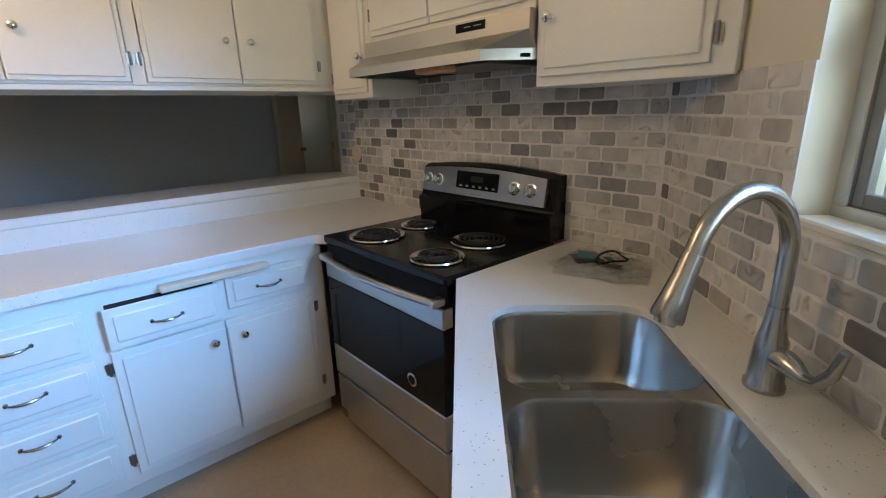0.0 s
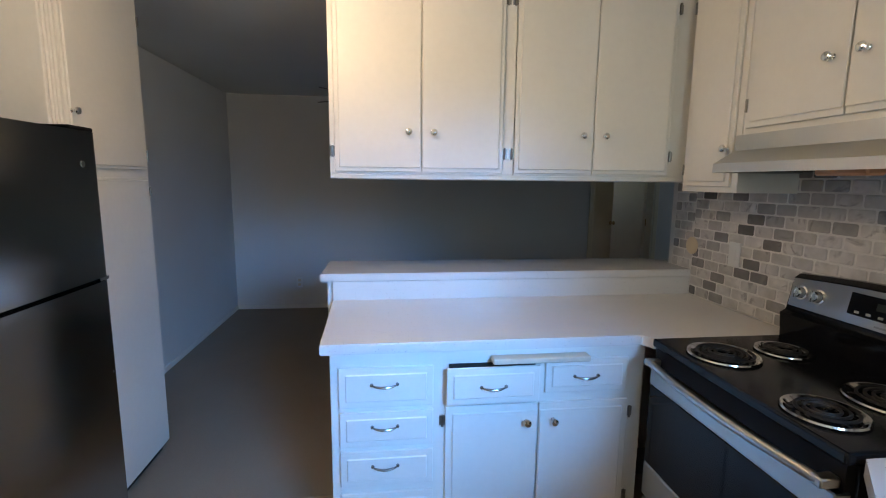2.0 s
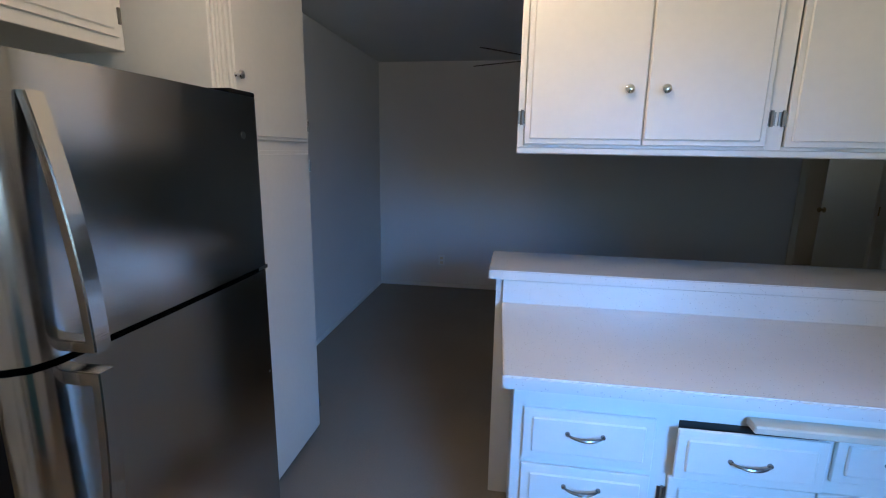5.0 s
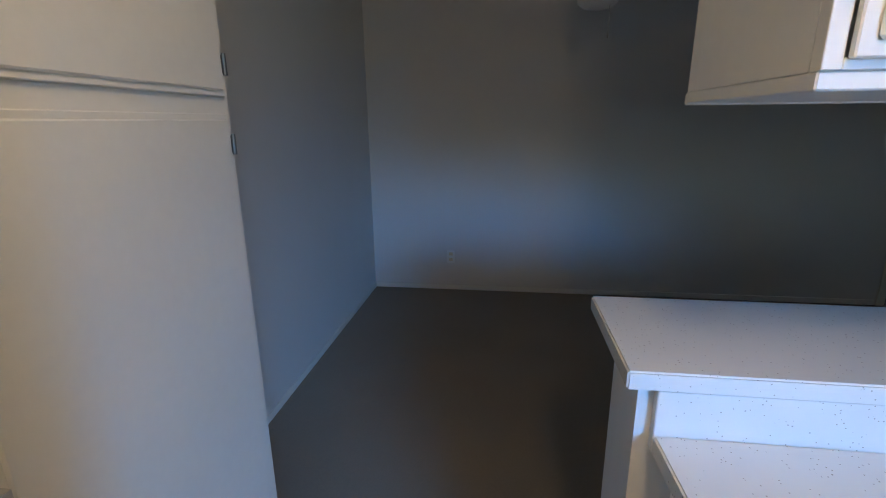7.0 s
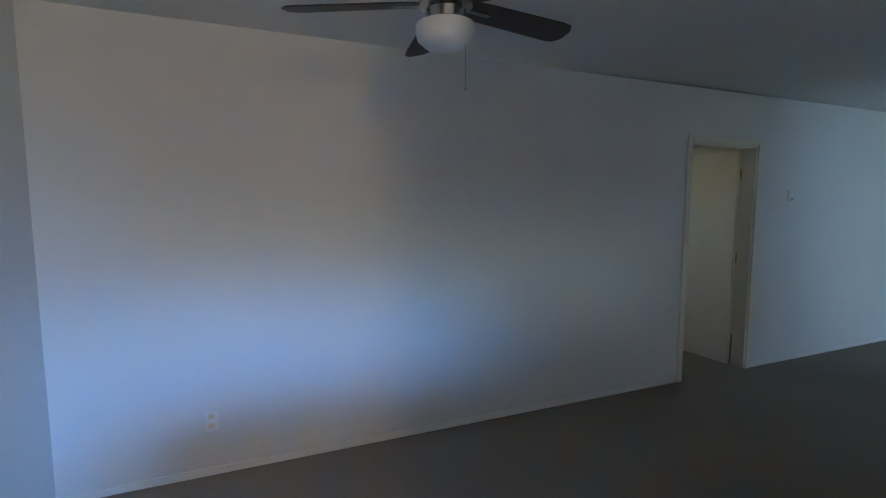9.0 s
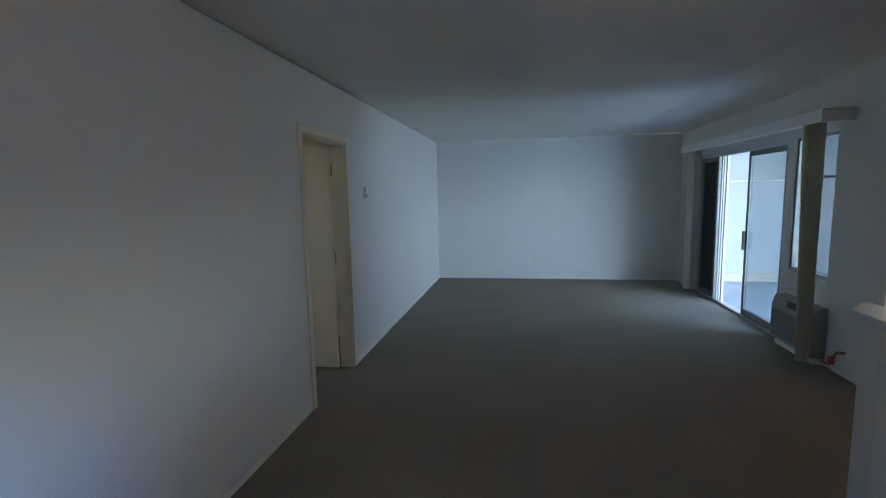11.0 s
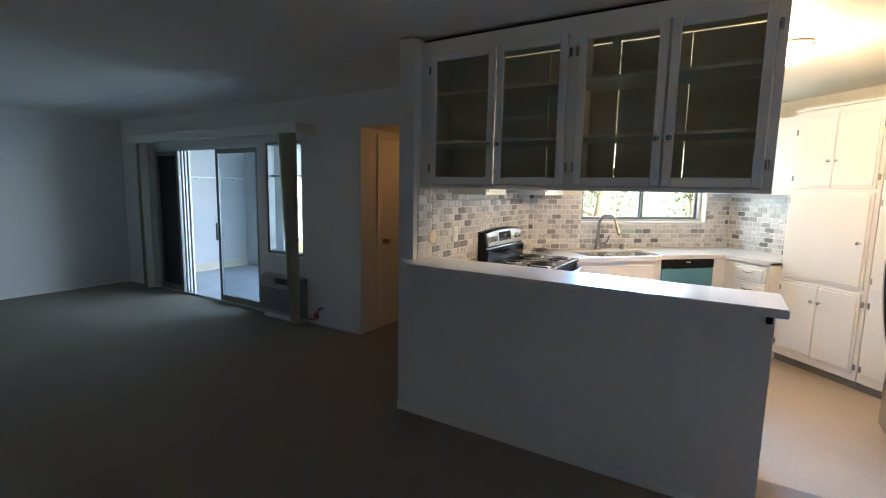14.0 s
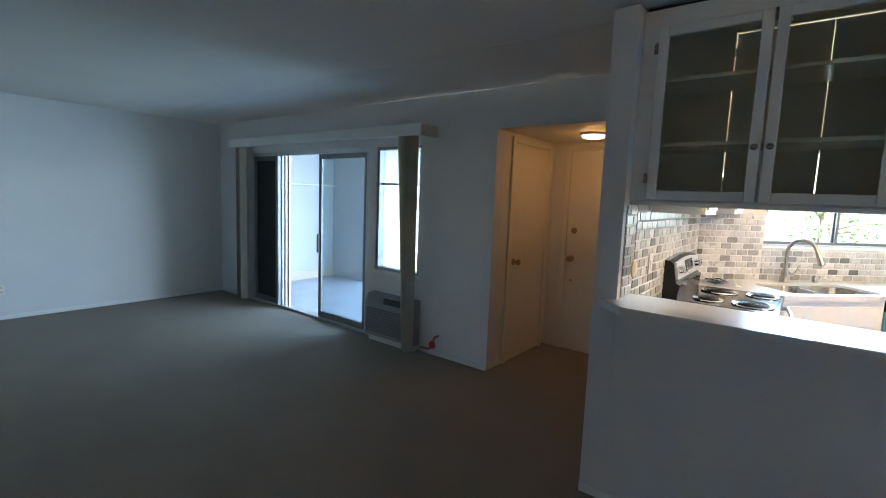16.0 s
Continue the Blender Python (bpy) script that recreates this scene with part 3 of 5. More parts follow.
# peninsula base cabinet, face towards -y at y = 0
base = thing("base_cabinet", "white painted base cabinet with a drawer stack and two doors", "cabinet", pose(0, 0, 0))
BX0, BX1 = 0.032, 1.268
part("body", boxed(BX0, 0.0, 0.10, BX1, 0.634, 0.868, 0.003), CAB, base)
part("toe_kick", boxed(BX0 + 0.01, 0.06, 0.0, BX1, 0.62, 0.10), CAB, base)
for z0, z1 in ((0.655, 0.812), (0.497, 0.636), (0.335, 0.476), (0.15, 0.302)):
    bm = bmesh.new()
    panel(bm, 0.064, z0, 0.416, z1, -0.001, 0.019, 0.024)
    dr = part("drawer", bm, CAB, base)
    pull(dr, 0.233, -0.02, (z0 + z1) / 2 + 0.014)
bm = bmesh.new()
panel(bm, 0.464, 0.662, 0.824, 0.806, -0.045, 0.019, 0.024)
box(bm, 0.49, -0.046, 0.67, 0.826, 0.0, 0.685)
box(bm, 0.49, -0.046, 0.685, 0.502, 0.0, 0.782)
box(bm, 0.814, -0.046, 0.685, 0.826, 0.0, 0.782)
dr = part("drawer", bm, CAB, base, "drawer left slightly pulled out", m=pose(0.0, 0.012, 0.0, 0, 0, 0.6))
pull(dr, 0.642, -0.064, 0.732)
# thin dark sheet on the solid body, painted shade of the open drawer's hollow
part("drawer_opening_shade", boxed(0.476, -0.0025, 0.67, 0.816, -0.0005, 0.812), DARK, base)
bm = bmesh.new()
panel(bm, 0.856, 0.682, 1.194, 0.818, -0.001, 0.019, 0.024)
dr = part("drawer", bm, CAB, base)
pull(dr, 1.018, -0.02, 0.75)
for x0, x1, kx, hx in ((0.463, 0.829, 0.782, 0.452), (0.834, 1.203, 0.891, 1.214)):
    bm = bmesh.new()
    panel(bm, x0, 0.150, x1, 0.643, -0.001, 0.019, 0.026, (0.026, 0.001) if hx < x0 else (0.001, 0.026))
    d = part("door", bm, CAB, base)
    chrome_knob(d, kx, -0.02, 0.573)
    for z in (0.215, 0.585):
        hinge(d, hx, -0.008, z)
board = tagged(part("cutting_board", boxed(0.637, -0.052, 0.820, 1.02, 0.0, 0.842, 0.004), WOODB), "pale wooden pull-out cutting board under the counter", "cutting board")

# upper cabinet over the peninsula: hollow, doors on the kitchen side, glass doors on the living side
upper = thing("upper_cabinet", "white painted hanging cabinet with glass doors towards the living room", "cabinet", pose(0, 0, 0))
UX0, UX1, UY0, UY1, UZ0, UZ1 = 0.008, 1.868, 0.380, 0.735, 1.506, 2.395
part("bottom", boxed(UX0, UY0, UZ0, UX1, UY1, UZ0 + 0.02, 0.002), CAB, upper)
part("top", boxed(UX0, UY0 + 0.017, UZ1 - 0.02, UX1, UY1, UZ1), CAB, upper)
part("end_panel", boxed(UX0, UY0 + 0.017, UZ0 + 0.02, UX0 + 0.018, UY1, UZ1 - 0.02), CAB, upper)
part("end_panel", boxed(UX1 - 0.018, UY0 + 0.017, UZ0 + 0.02, UX1, UY1, UZ1 - 0.02), CAB, upper)
part("divider", boxed(0.905, UY0 + 0.02, UZ0 + 0.02, 0.925, UY1, UZ1 - 0.02), CAB, upper)
for z in (1.787, 2.08):
    for a, b in ((UX0 + 0.018, 0.905), (0.925, UX1 - 0.018)):
        part("shelf", boxed(a, UY0 + 0.035, z - 0.009, b, UY1 - 0.012, z + 0.009, 0.002), CAB, upper)
for q in ((UX0, UZ0 + 0.02, 0.028, UZ1), (0.755, UZ0 + 0.02, 0.803, UZ1), (1.534, UZ0 + 0.02, UX1, UZ1), (0.028, UZ0 + 0.02, 0.755, UZ0 + 0.032), (0.803, UZ0 + 0.02, 1.534, UZ0 + 0.032),
          (0.028, 2.348, 0.755, UZ1), (0.803, 2.348, 1.534, UZ1)):
    part("face_frame", boxed(q[0], UY0 - 0.004, q[1], q[2], UY0 + 0.016, q[3], 0.001), CAB, upper)
for x0, x1, kx, hx in ((0.030, 0.3945, 0.340, 0.020), (0.3975, 0.752, 0.446, 0.763), (0.806, 1.1645, 1.111, 0.795), (1.1675, 1.531, 1.215, 1.542)):
    bm = bmesh.new()
    panel(bm, x0, 1.536, x1, 2.345, UY0 - 0.004, 0.018, 0.016, (0.016, 0.001) if hx < x0 else (0.001, 0.016))
    d = part("door", bm, CAB, upper)
    chrome_knob(d, kx, UY0 - 0.021, 1.703)
    for z in (1.62, 2.26):
        hinge(d, hx, UY0 - 0.010, z)
part("crown", boxed(UX0 - 0.012, UY0 - 0.03, 2.372, 1.57, UY0 - 0.004, 2.408, 0.006), CAB, upper)
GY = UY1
# the gap under the ceiling is filled with a dark box for its shade
part("gap_shade_fill", boxed(UX0 + 0.02, UY0 + 0.05, 2.3955, UX1 - 0.01, GY - 0.004, 2.409), DARK, upper, "dark box in place of the shade above the cabinet")
for q in ((UX0, UZ0, 0.045, UZ1), (0.458, 1.528, 0.462, 2.31), (0.888, UZ0, 0.942, UZ1), (1.795, UZ0, UX1, UZ1), (0.045, UZ0, 0.888, 1.528), (0.942, UZ0, 1.795, 1.528), (0.045, 2.315, 0.888, UZ1), (0.942, 2.315, 1.795, UZ1)):
    part("face_frame", boxed(q[0], GY, q[1], q[2], GY + 0.006, q[3], 0.001), CAB, upper)
for x0, x1, kx, hx in ((0.047, 0.455, 0.433, 0.036), (0.465, 0.886, 0.487, 0.897), (0.944, 1.350, 1.328, 0.933), (1.360, 1.793, 1.382, 1.803)):
    gd = part("glass_door", boxed(x0, GY + 0.006, 1.532, x0 + 0.042, GY + 0.024, 2.31, 0.003), CAB, upper)
    for q in ((x1 - 0.042, 1.532, x1, 2.31), (x0 + 0.042, 1.532, x1 - 0.042, 1.574), (x0 + 0.042, 2.268, x1 - 0.042, 2.31)):
        part("frame", boxed(q[0], GY + 0.006, q[1], q[2], GY + 0.024, q[3], 0.003), CAB, gd)
    pn = part("pane", boxed(x0 + 0.042, GY + 0.012, 1.574, x1 - 0.042, GY + 0.016, 2.268), CABPANE, gd)
    pn.visible_shadow = False
    bm = bmesh.new()
    knob_mesh(bm, pose(kx, GY + 0.024, 1.76, -90), 0.9)
    part("knob", bm, NICKEL, gd, "small dull metal knob", True)
    for z in (1.63, 2.22):
        bm = bmesh.new()
        tube(bm, [(hx, GY + 0.016, z - 0.024), (hx, GY + 0.016, z + 0.024)], 0.005, 8)
        box(bm, hx - 0.01, GY + 0.0065, z - 0.022, hx + 0.01, GY + 0.012, z + 0.022)
        part("hinge", bm, NICKEL, gd)
part("light_rail", boxed(UX0, GY + 0.0065, 1.503, UX1, GY + 0.016, 1.524, 0.003), CAB, upper)


def wall_cabinet(name, label, m, w, depth, z0, z1, doors, knobs, hinges, lip=0.02, margin=0.03, knob_z=None, bottom=0.03, top=0.04):
    """A hanging or tall cabinet: x along the wall, back at y = 0, face at y = -depth."""
    c = thing(name, label, "cabinet", m)
    part("body", boxed(0, -depth + 0.018, z0, w, -0.003, z1, 0.002), CAB, c)
    for (x0, a, x1, b), kn, hi in zip(doors, knobs, hinges):
        bm = bmesh.new()
        twin = len(doors) > 1 and abs((x0 + x1) / 2 - w / 2) > 0.1
        panel(bm, x0, a, x1, b, -depth + 0.017, 0.018, lip, (lip, lip) if not twin else (lip, 0.001) if (x0 + x1) / 2 < w / 2 else (0.001, lip))
        d = part("door", bm, CAB, c)
        if kn:
            chrome_knob(d, kn[0], -depth - 0.001, kn[1])
        for hx, hz in hi:
            hinge(d, hx, -depth + 0.009, hz)
    return c


ST = pose(X_STOVE, 0, 0, 0, 0, -90)       # stove wall: x runs along -y of the world, back on the wall
wall_cabinet("upper_cabinet", "narrow cream wall cabinet beside the range hood", ST @ pose(-0.343, 0, 0), 0.338, 0.29, 1.464, 2.405,
             [(0.02, 1.488, 0.308, 2.36)], [(0.290, 1.637)], [[(0.012, 1.56), (0.012, 2.25)]])
wall_cabinet("upper_cabinet", "cream wall cabinet above the range hood", ST @ pose(-0.003, 0, 0), 0.88, 0.29, 1.682, 2.405,
             [(0.026, 1.706, 0.407, 2.36), (0.411, 1.706, 0.852, 2.36)], [(0.356, 1.882), (0.460, 1.882)], [[(0.017, 1.79), (0.017, 2.26)], [(0.861, 1.815), (0.861, 2.26)]])
wall_cabinet("upper_cabinet", "cream wall cabinet beside the window", ST @ pose(0.885, 0, 0), 0.545, 0.29, 1.460, 2.405,
             [(0.018, 1.488, 0.492, 2.36)], [(0.058, 1.646)], [[(0.501, 1.55), (0.501, 2.2)]])

# crown strip along the stove wall cabinets
structure("trim_crown", boxed(1.56, -1.41, 2.372, 1.579, 0.33, 2.408, 0.005), CAB, "cream crown strip above the wall cabinets", "trim")

# sink base and drawers on the angled walls
FV = -0.572
sinkbase = thing("sink_cabinet", "cream painted cabinet under the sink", "cabinet", SINKF)
part("body", boxed(0.20, FV, 0.10, 1.06, FV + 0.02, 0.868, 0.002), CAB, sinkbase)
part("body_side", boxed(1.05, FV + 0.02, 0.10, 1.07, -0.01, 0.65), CAB, sinkbase)
part("toe_kick", boxed(0.22, FV + 0.05, 0.0, 1.06, FV + 0.07, 0.10), CAB, sinkbase)
part("false_front", boxed(0.26, FV - 0.017, 0.68, 1.04, FV - 0.001, 0.83, 0.004), CAB, sinkbase)
for x0, x1, kx in ((0.26, 0.645, 0.605), (0.655, 1.04, 0.695)):
    bm = bmesh.new()
    panel(bm, x0, 0.14, x1, 0.655, FV - 0.001, 0.018, 0.028)
    chrome_knob(part("door", bm, CAB, sinkbase), kx, FV - 0.019, 0.6)

DV = -0.505
part("filler", boxed(1.062, DV - 0.01, 0.10, 1.194, DV + 0.02, 0.868), CAB, sinkbase)
part("filler", boxed(1.798, DV - 0.01, 0.10, 1.94, DV + 0.02, 0.868), CAB, sinkbase)
dw = thing("dishwasher", "dishwasher with black controls and blue film on its door", "dishwasher", SINKF)
part("tub", boxed(1.196, DV + 0.02, 0.10, 1.794, -0.02, 0.866), BLACK, dw)
part("control_panel", boxed(1.198, DV - 0.022, 0.78, 1.792, DV + 0.018, 0.864, 0.006, 2), BLACK, dw)
part("door", boxed(1.198, DV - 0.018, 0.12, 1.792, DV + 0.018, 0.776, 0.006, 2), TEAL, dw, "steel door still in blue protective film")
part("handle", boxed(1.30, DV - 0.036, 0.792, 1.69, DV - 0.02, 0.812, 0.005, 2), BLACK, dw)
part("badge", boxed(1.47, DV - 0.0235, 0.835, 1.52, DV - 0.0215, 0.843), WHITEP, dw)
part("toe_kick", boxed(1.198, DV + 0.05, 0.0, 1.792, DV + 0.07, 0.10), BLACK, dw)

SV = -0.545
sidebase = thing("drawer_cabinet", "cream painted drawer cabinet beside the pantry", "cabinet", SIDE)
part("body", boxed(0.575, SV, 0.10, 0.995, -0.01, 0.868, 0.002), CAB, sidebase)
part("filler", boxed(0.51, SV + 0.002, 0.10, 0.575, SV + 0.02, 0.868), CAB, sidebase)
part("toe_kick", boxed(0.575, SV + 0.05, 0.0, 0.995, -0.02, 0.10), CAB, sidebase)
for z0, z1 in ((0.70, 0.84), (0.53, 0.685), (0.34, 0.515), (0.14, 0.325)):
    bm = bmesh.new()
    panel(bm, 0.62, z0, 0.965, z1, SV - 0.001, 0.018, 0.024)
    pull(part("drawer", bm, CAB, sidebase), 0.792, SV - 0.019, (z0 + z1) / 2 + 0.012)

wall_cabinet("upper_cabinet", "cream wall cabinet beside the window, above the counter", SIDE @ pose(0.0, 0, 0), 0.992, 0.31, 1.505, 2.21,
             [(0.33, 1.53, 0.643, 2.17), (0.653, 1.53, 0.965, 2.17)], [(0.60, 1.62), (0.695, 1.62)], [[], []])

# tall pantry on the angled wall: two units
PD = 0.445
def pantry_unit(name, s0, w, label):
    x1, mid = w - 0.03, w / 2
    k = [(0.03, 1.562, mid - 0.002, 2.17), (mid + 0.002, 1.562, x1, 2.17), (0.016, 0.786, x1, 1.530), (0.03, 0.125, mid - 0.002, 0.758), (mid + 0.002, 0.125, x1, 0.758)]
    kn = [(mid - 0.03, 1.785), (mid + 0.03, 1.785), (x1 - 0.055, 1.146), (mid - 0.03, 0.617), (mid + 0.03, 0.617)]
    hi = [[(0.02, 1.65), (0.02, 2.04)], [(x1 + 0.01, 1.65), (x1 + 0.01, 2.04)], [(0.02, 0.87), (0.02, 1.46)], [(0.02, 0.18), (0.02, 0.68)], [(x1 + 0.01, 0.18), (x1 + 0.01, 0.68)]]
    c = wall_cabinet(name, label, SIDE @ pose(s0, 0, 0), w, PD, 0.07, 2.21, k, kn, hi)
    part("toe_kick", boxed(0, -PD + 0.05, 0.0, w, -0.01, 0.07), ALUDK, c)
    part("crown", boxed(-0.004, -PD - 0.012, 2.212, w + 0.004, -0.01, 2.235, 0.005), CAB, c)


pantry_unit("pantry_cabinet", 1.0, 0.705, "tall cream pantry cabinet with five doors")
pantry_unit("pantry_cabinet", 1.712, 0.53, "tall cream pantry cabinet partly behind the refrigerator")

# cabinets on the west wall, faces towards +x
WK = pose(X_WK, 0, 0, 0, 0, 90)           # x along +y of the world, back on the wall
fridge_cab = wall_cabinet("upper_cabinet", "white painted wall cabinet above the refrigerator", WK @ pose(-0.72, 0, 0), 0.900, 0.36, 1.800, 2.372,
             [(0.03, 1.835, 0.466, 2.345), (0.470, 1.835, 0.872, 2.345)], [(0.412, 1.922), (0.524, 1.922)], [[(0.02, 1.90), (0.02, 2.28)], [(0.881, 1.90), (0.881, 2.28)]])
tall = wall_cabinet("broom_cabinet", "tall white painted cabinet beside the refrigerator", WK @ pose(0.222, 0, 0), 0.683, 0.625, 0.06, 2.372,
             [(0.085, 1.538, 0.656, 2.335), (0.02, 0.11, 0.656, 1.50)], [(0.102, 1.752), None], [[(0.672, 1.61), (0.672, 2.25)], [(0.672, 1.43), (0.672, 0.2)]], lip=0.012)
part("toe_kick", boxed(0.01, -0.57, 0.0, 0.673, -0.01, 0.06), DARK, tall)
for x in (0.012, 0.032, 0.052):
    part("fluted_strip", boxed(x, -0.625 + 0.006, 1.538, x + 0.012, -0.625 + 0.0175, 2.33, 0.003), CAB, tall)
part("crown", boxed(-0.004, -0.64, 2.373, 0.688, -0.01, 2.408, 0.006), CAB, tall)
part("crown", boxed(0.0, -0.378, 2.373, 0.898, -0.01, 2.408, 0.006), CAB, fridge_cab)

# ---------------------------------------------------------------- counters
counter = thing("worktop_peninsula", "speckled white quartz worktop on the peninsula", "worktop")
bm = bmesh.new()
extrude_polygon(bm, [(0.0, -0.03), (1.233, -0.03), (1.262, -0.076), (1.868, -0.076), (1.868, 0.612), (-0.022, 0.612)], 0.87, 0.91)
bmesh.ops.bevel(bm, geom=bm.edges[:], offset=0.004, segments=2, affect="EDGES")
part("slab", bm, QUARTZ, counter)
part("riser", boxed(-0.022, 0.612, 0.87, 1.868, 0.634, 1.004, 0.002), QUARTZ, counter)
bar = thing("breakfast_bar", "speckled white quartz breakfast bar top on the half wall", "bar top")
bm = bmesh.new()
extrude_polygon(bm, [(-0.08, 0.605), (1.868, 0.605), (1.868, 0.822), (1.94, 0.822), (1.94, 0.86), (1.80, 0.985), (-0.08, 0.985)], 1.005, 1.043)
bmesh.ops.bevel(bm, geom=bm.edges[:], offset=0.004, segments=2, affect="EDGES")
part("slab", bm, QUARTZ, bar)
part("bracket", boxed(-0.04, 0.822, 0.945, -0.015, 0.85, 0.975, 0.003), BLACK, bar, "small dark metal bracket")

# sink counter: slab with the two bowl cut-outs, in the frame of the window wall
CU = SINKF.inverted()
def to_diag(x, y):
    p = CU @ Vector((x, y, 0))
    return (p.x, p.y)


sinktop = thing("worktop_sink", "speckled white quartz worktop around the sink", "worktop", SINKF)
outer = [to_diag(1.868, -0.85), to_diag(1.280, -0.85), (1.06, -0.60), (1.19, -0.53), (1.923, -0.53)]
for s_, v_ in ((0.998, -0.566), (0.998, -0.002)):
    q = SIDE @ Vector((s_, v_, 0))
    outer.append(to_diag(q.x, q.y))
outer += [(2.487, SINK_BACK - 0.002), (0.04, SINK_BACK - 0.002)]
HOLE = rounded_rect(0.42, -0.522, 1.20, -0.125, 0.085, 6)
SLAB_Z = 0.892                            # underside of the slab at the sink
bm = bmesh.new()
for z in (0.91, SLAB_Z):
    o = [bm.verts.new((x, y, z)) for x, y in outer]
    h = [bm.verts.new((x, y, z)) for x, y in HOLE]
    es = [bm.edges.new((o[i], o[(i + 1) % len(o)])) for i in range(len(o))] + [bm.edges.new((h[i], h[(i + 1) % len(h)])) for i in range(len(h))]
    bmesh.ops.triangle_fill(bm, use_beauty=True, use_dissolve=False, edges=es)
    if z == 0.91:
        top_o, top_h = o, h
for a, b in ((top_o, o), (top_h, h)):
    for i in range(len(a)):
        j = (i + 1) % len(a)
        bm.faces.new((a[i], a[j], b[j], b[i]))
bmesh.ops.recalc_face_normals(bm, faces=bm.faces[:])
part("slab", bm, QUARTZ, sinktop)
# thickened front edge under the slab
for p, q in zip(outer[:5], outer[1:6]):
    d = (Vector(q) - Vector(p)).normalized()
    inward = Vector((-d.y, d.x)) * 0.02
    bm = bmesh.new()
    extrude_polygon(bm, [p, q, tuple(Vector(q) + inward), tuple(Vector(p) + inward)], 0.87, SLAB_Z - 0.0005)
    part("front_edge", bm, QUARTZ, sinktop)

sink = thing("kitchen_sink", "undermounted stainless steel double bowl sink", "sink", SINKF)
def bowl(x0, y0, x1, y1, depth):
    bm = bmesh.new()
    rings = []
    for k, (inset, z, r) in enumerate(((0, 0.890, 0.075), (0.004, 0.880, 0.072), (0.012, 0.890 - depth + 0.04, 0.07), (0.028, 0.890 - depth + 0.010, 0.06), (0.06, 0.890 - depth, 0.045))):
        rings.append([bm.verts.new((x, y, z)) for x, y in rounded_rect(x0 + inset, y0 + inset, x1 - inset, y1 - inset, r, 7)])
    for a, b in zip(rings, rings[1:]):
        for i in range(len(a)):
            j = (i + 1) % len(a)
            bm.faces.new((a[i], b[i], b[j], a[j]))
    bm.faces.new(rings[-1])
    bmesh.ops.recalc_face_normals(bm, faces=bm.faces[:])
    for f in bm.faces:
        f.normal_flip()
    return bm


B1, B2 = (0.418, -0.514, 0.770, -0.118), (0.796, -0.514, 1.192, -0.112)
for b in (B1, B2):
    bo = part("bowl", bowl(*b, 0.20), SINK, sink, smooth=True)
    bm = bmesh.new()
    lathe(bm, [(0.055, 0.6905), (0.052, 0.694), (0.04, 0.692), (0.036, 0.686), (0.0, 0.685)], 24, pose((b[0] + b[2]) / 2, (b[1] + b[3]) / 2, 0))
    part("drain", bm, CHROME, bo, "chrome basket strainer", True)
bm = bmesh.new()
z = 0.8895
o = [bm.verts.new((x, y, z)) for x, y in rounded_rect(0.395, -0.54, 1.215, -0.095, 0.09, 6)]
hs = [[bm.verts.new((x, y, z)) for x, y in rounded_rect(*b, 0.075, 7)] for b in (B1, B2)]
es = []
for ring in (o, *hs):
    es += [bm.edges.new((ring[i], ring[(i + 1) % len(ring)])) for i in range(len(ring))]
bmesh.ops.triangle_fill(bm, use_beauty=True, use_dissolve=False, edges=es)
part("rim", bm, SINK, sink)

# ---------------------------------------------------------------- faucet
faucet = thing("kitchen_faucet", "brushed nickel pull-down kitchen faucet with side lever", "faucet", SINKF @ pose(0.785, -0.052, 0.911, 0, 0, 23))
bm = bmesh.new()
lathe(bm, [(0, 0), (0.033, 0), (0.033, 0.008), (0.029, 0.014), (0.027, 0.06), (0.025, 0.085), (0.019, 0.115), (0.0165, 0.135), (0.016, 0.155), (0, 0.155)], 24)
part("base", bm, NICKEL, faucet, smooth=True)
bm = bmesh.new()
arc = [(0, 0, 0.15), (0, 0, 0.19), (0, 0, 0.238)]
for i in range(1, 15):
    a = math.pi * i / 14 * 0.90
    arc.append((0, -0.105 + 0.105 * math.cos(a), 0.244 + 0.116 * math.sin(a)))
arc.append(tuple(Vector(arc[-1]) * 1.25 - Vector(arc[-2]) * 0.25))
tube(bm, arc, 0.0145, 14)
part("spout", bm, NICKEL, faucet, smooth=True)
e = Vector(arc[-1])
d = (Vector(arc[-1]) - Vector(arc[-2])).normalized()
bm = bmesh.new()
ps = [e + d * s for s in (0.001, 0.012, 0.035, 0.07, 0.10, 0.106)]
tube(bm, ps, [0.016, 0.0165, 0.0175, 0.021, 0.0255, 0.024], 18)
tube(bm, [e + d * 0.106, e + d * 0.113], [0.017, 0.016], 16)
part("spray_head", bm, NICKEL, faucet, "tapered spray head", True)
bm = bmesh.new()
tube(bm, [(0.01, 0, 0.065), (0.035, -0.004, 0.068), (0.05, -0.006, 0.066), (0.075, -0.010, 0.060), (0.10, -0.016, 0.068), (0.122, -0.022, 0.098), (0.136, -0.026, 0.142)],
     [0.02, 0.021, 0.018, 0.011, 0.010, 0.010, 0.008], 14)
part("lever", bm, NICKEL, faucet, smooth=True, m=pose(0, 0, 0, 0, 0, -8))

air_gap = tagged(new("air_gap_cap", None), "small round metal cap on the worktop behind the sink", "cap")
air_gap.matrix_basis = SINKF @ pose(1.07, -0.055, 0.911)
bm = bmesh.new()
lathe(bm, [(0, 0), (0.022, 0), (0.021, 0.045), (0.017, 0.055), (0, 0.058)], 20)
part("cap", bm, NICKEL, air_gap, smooth=True)

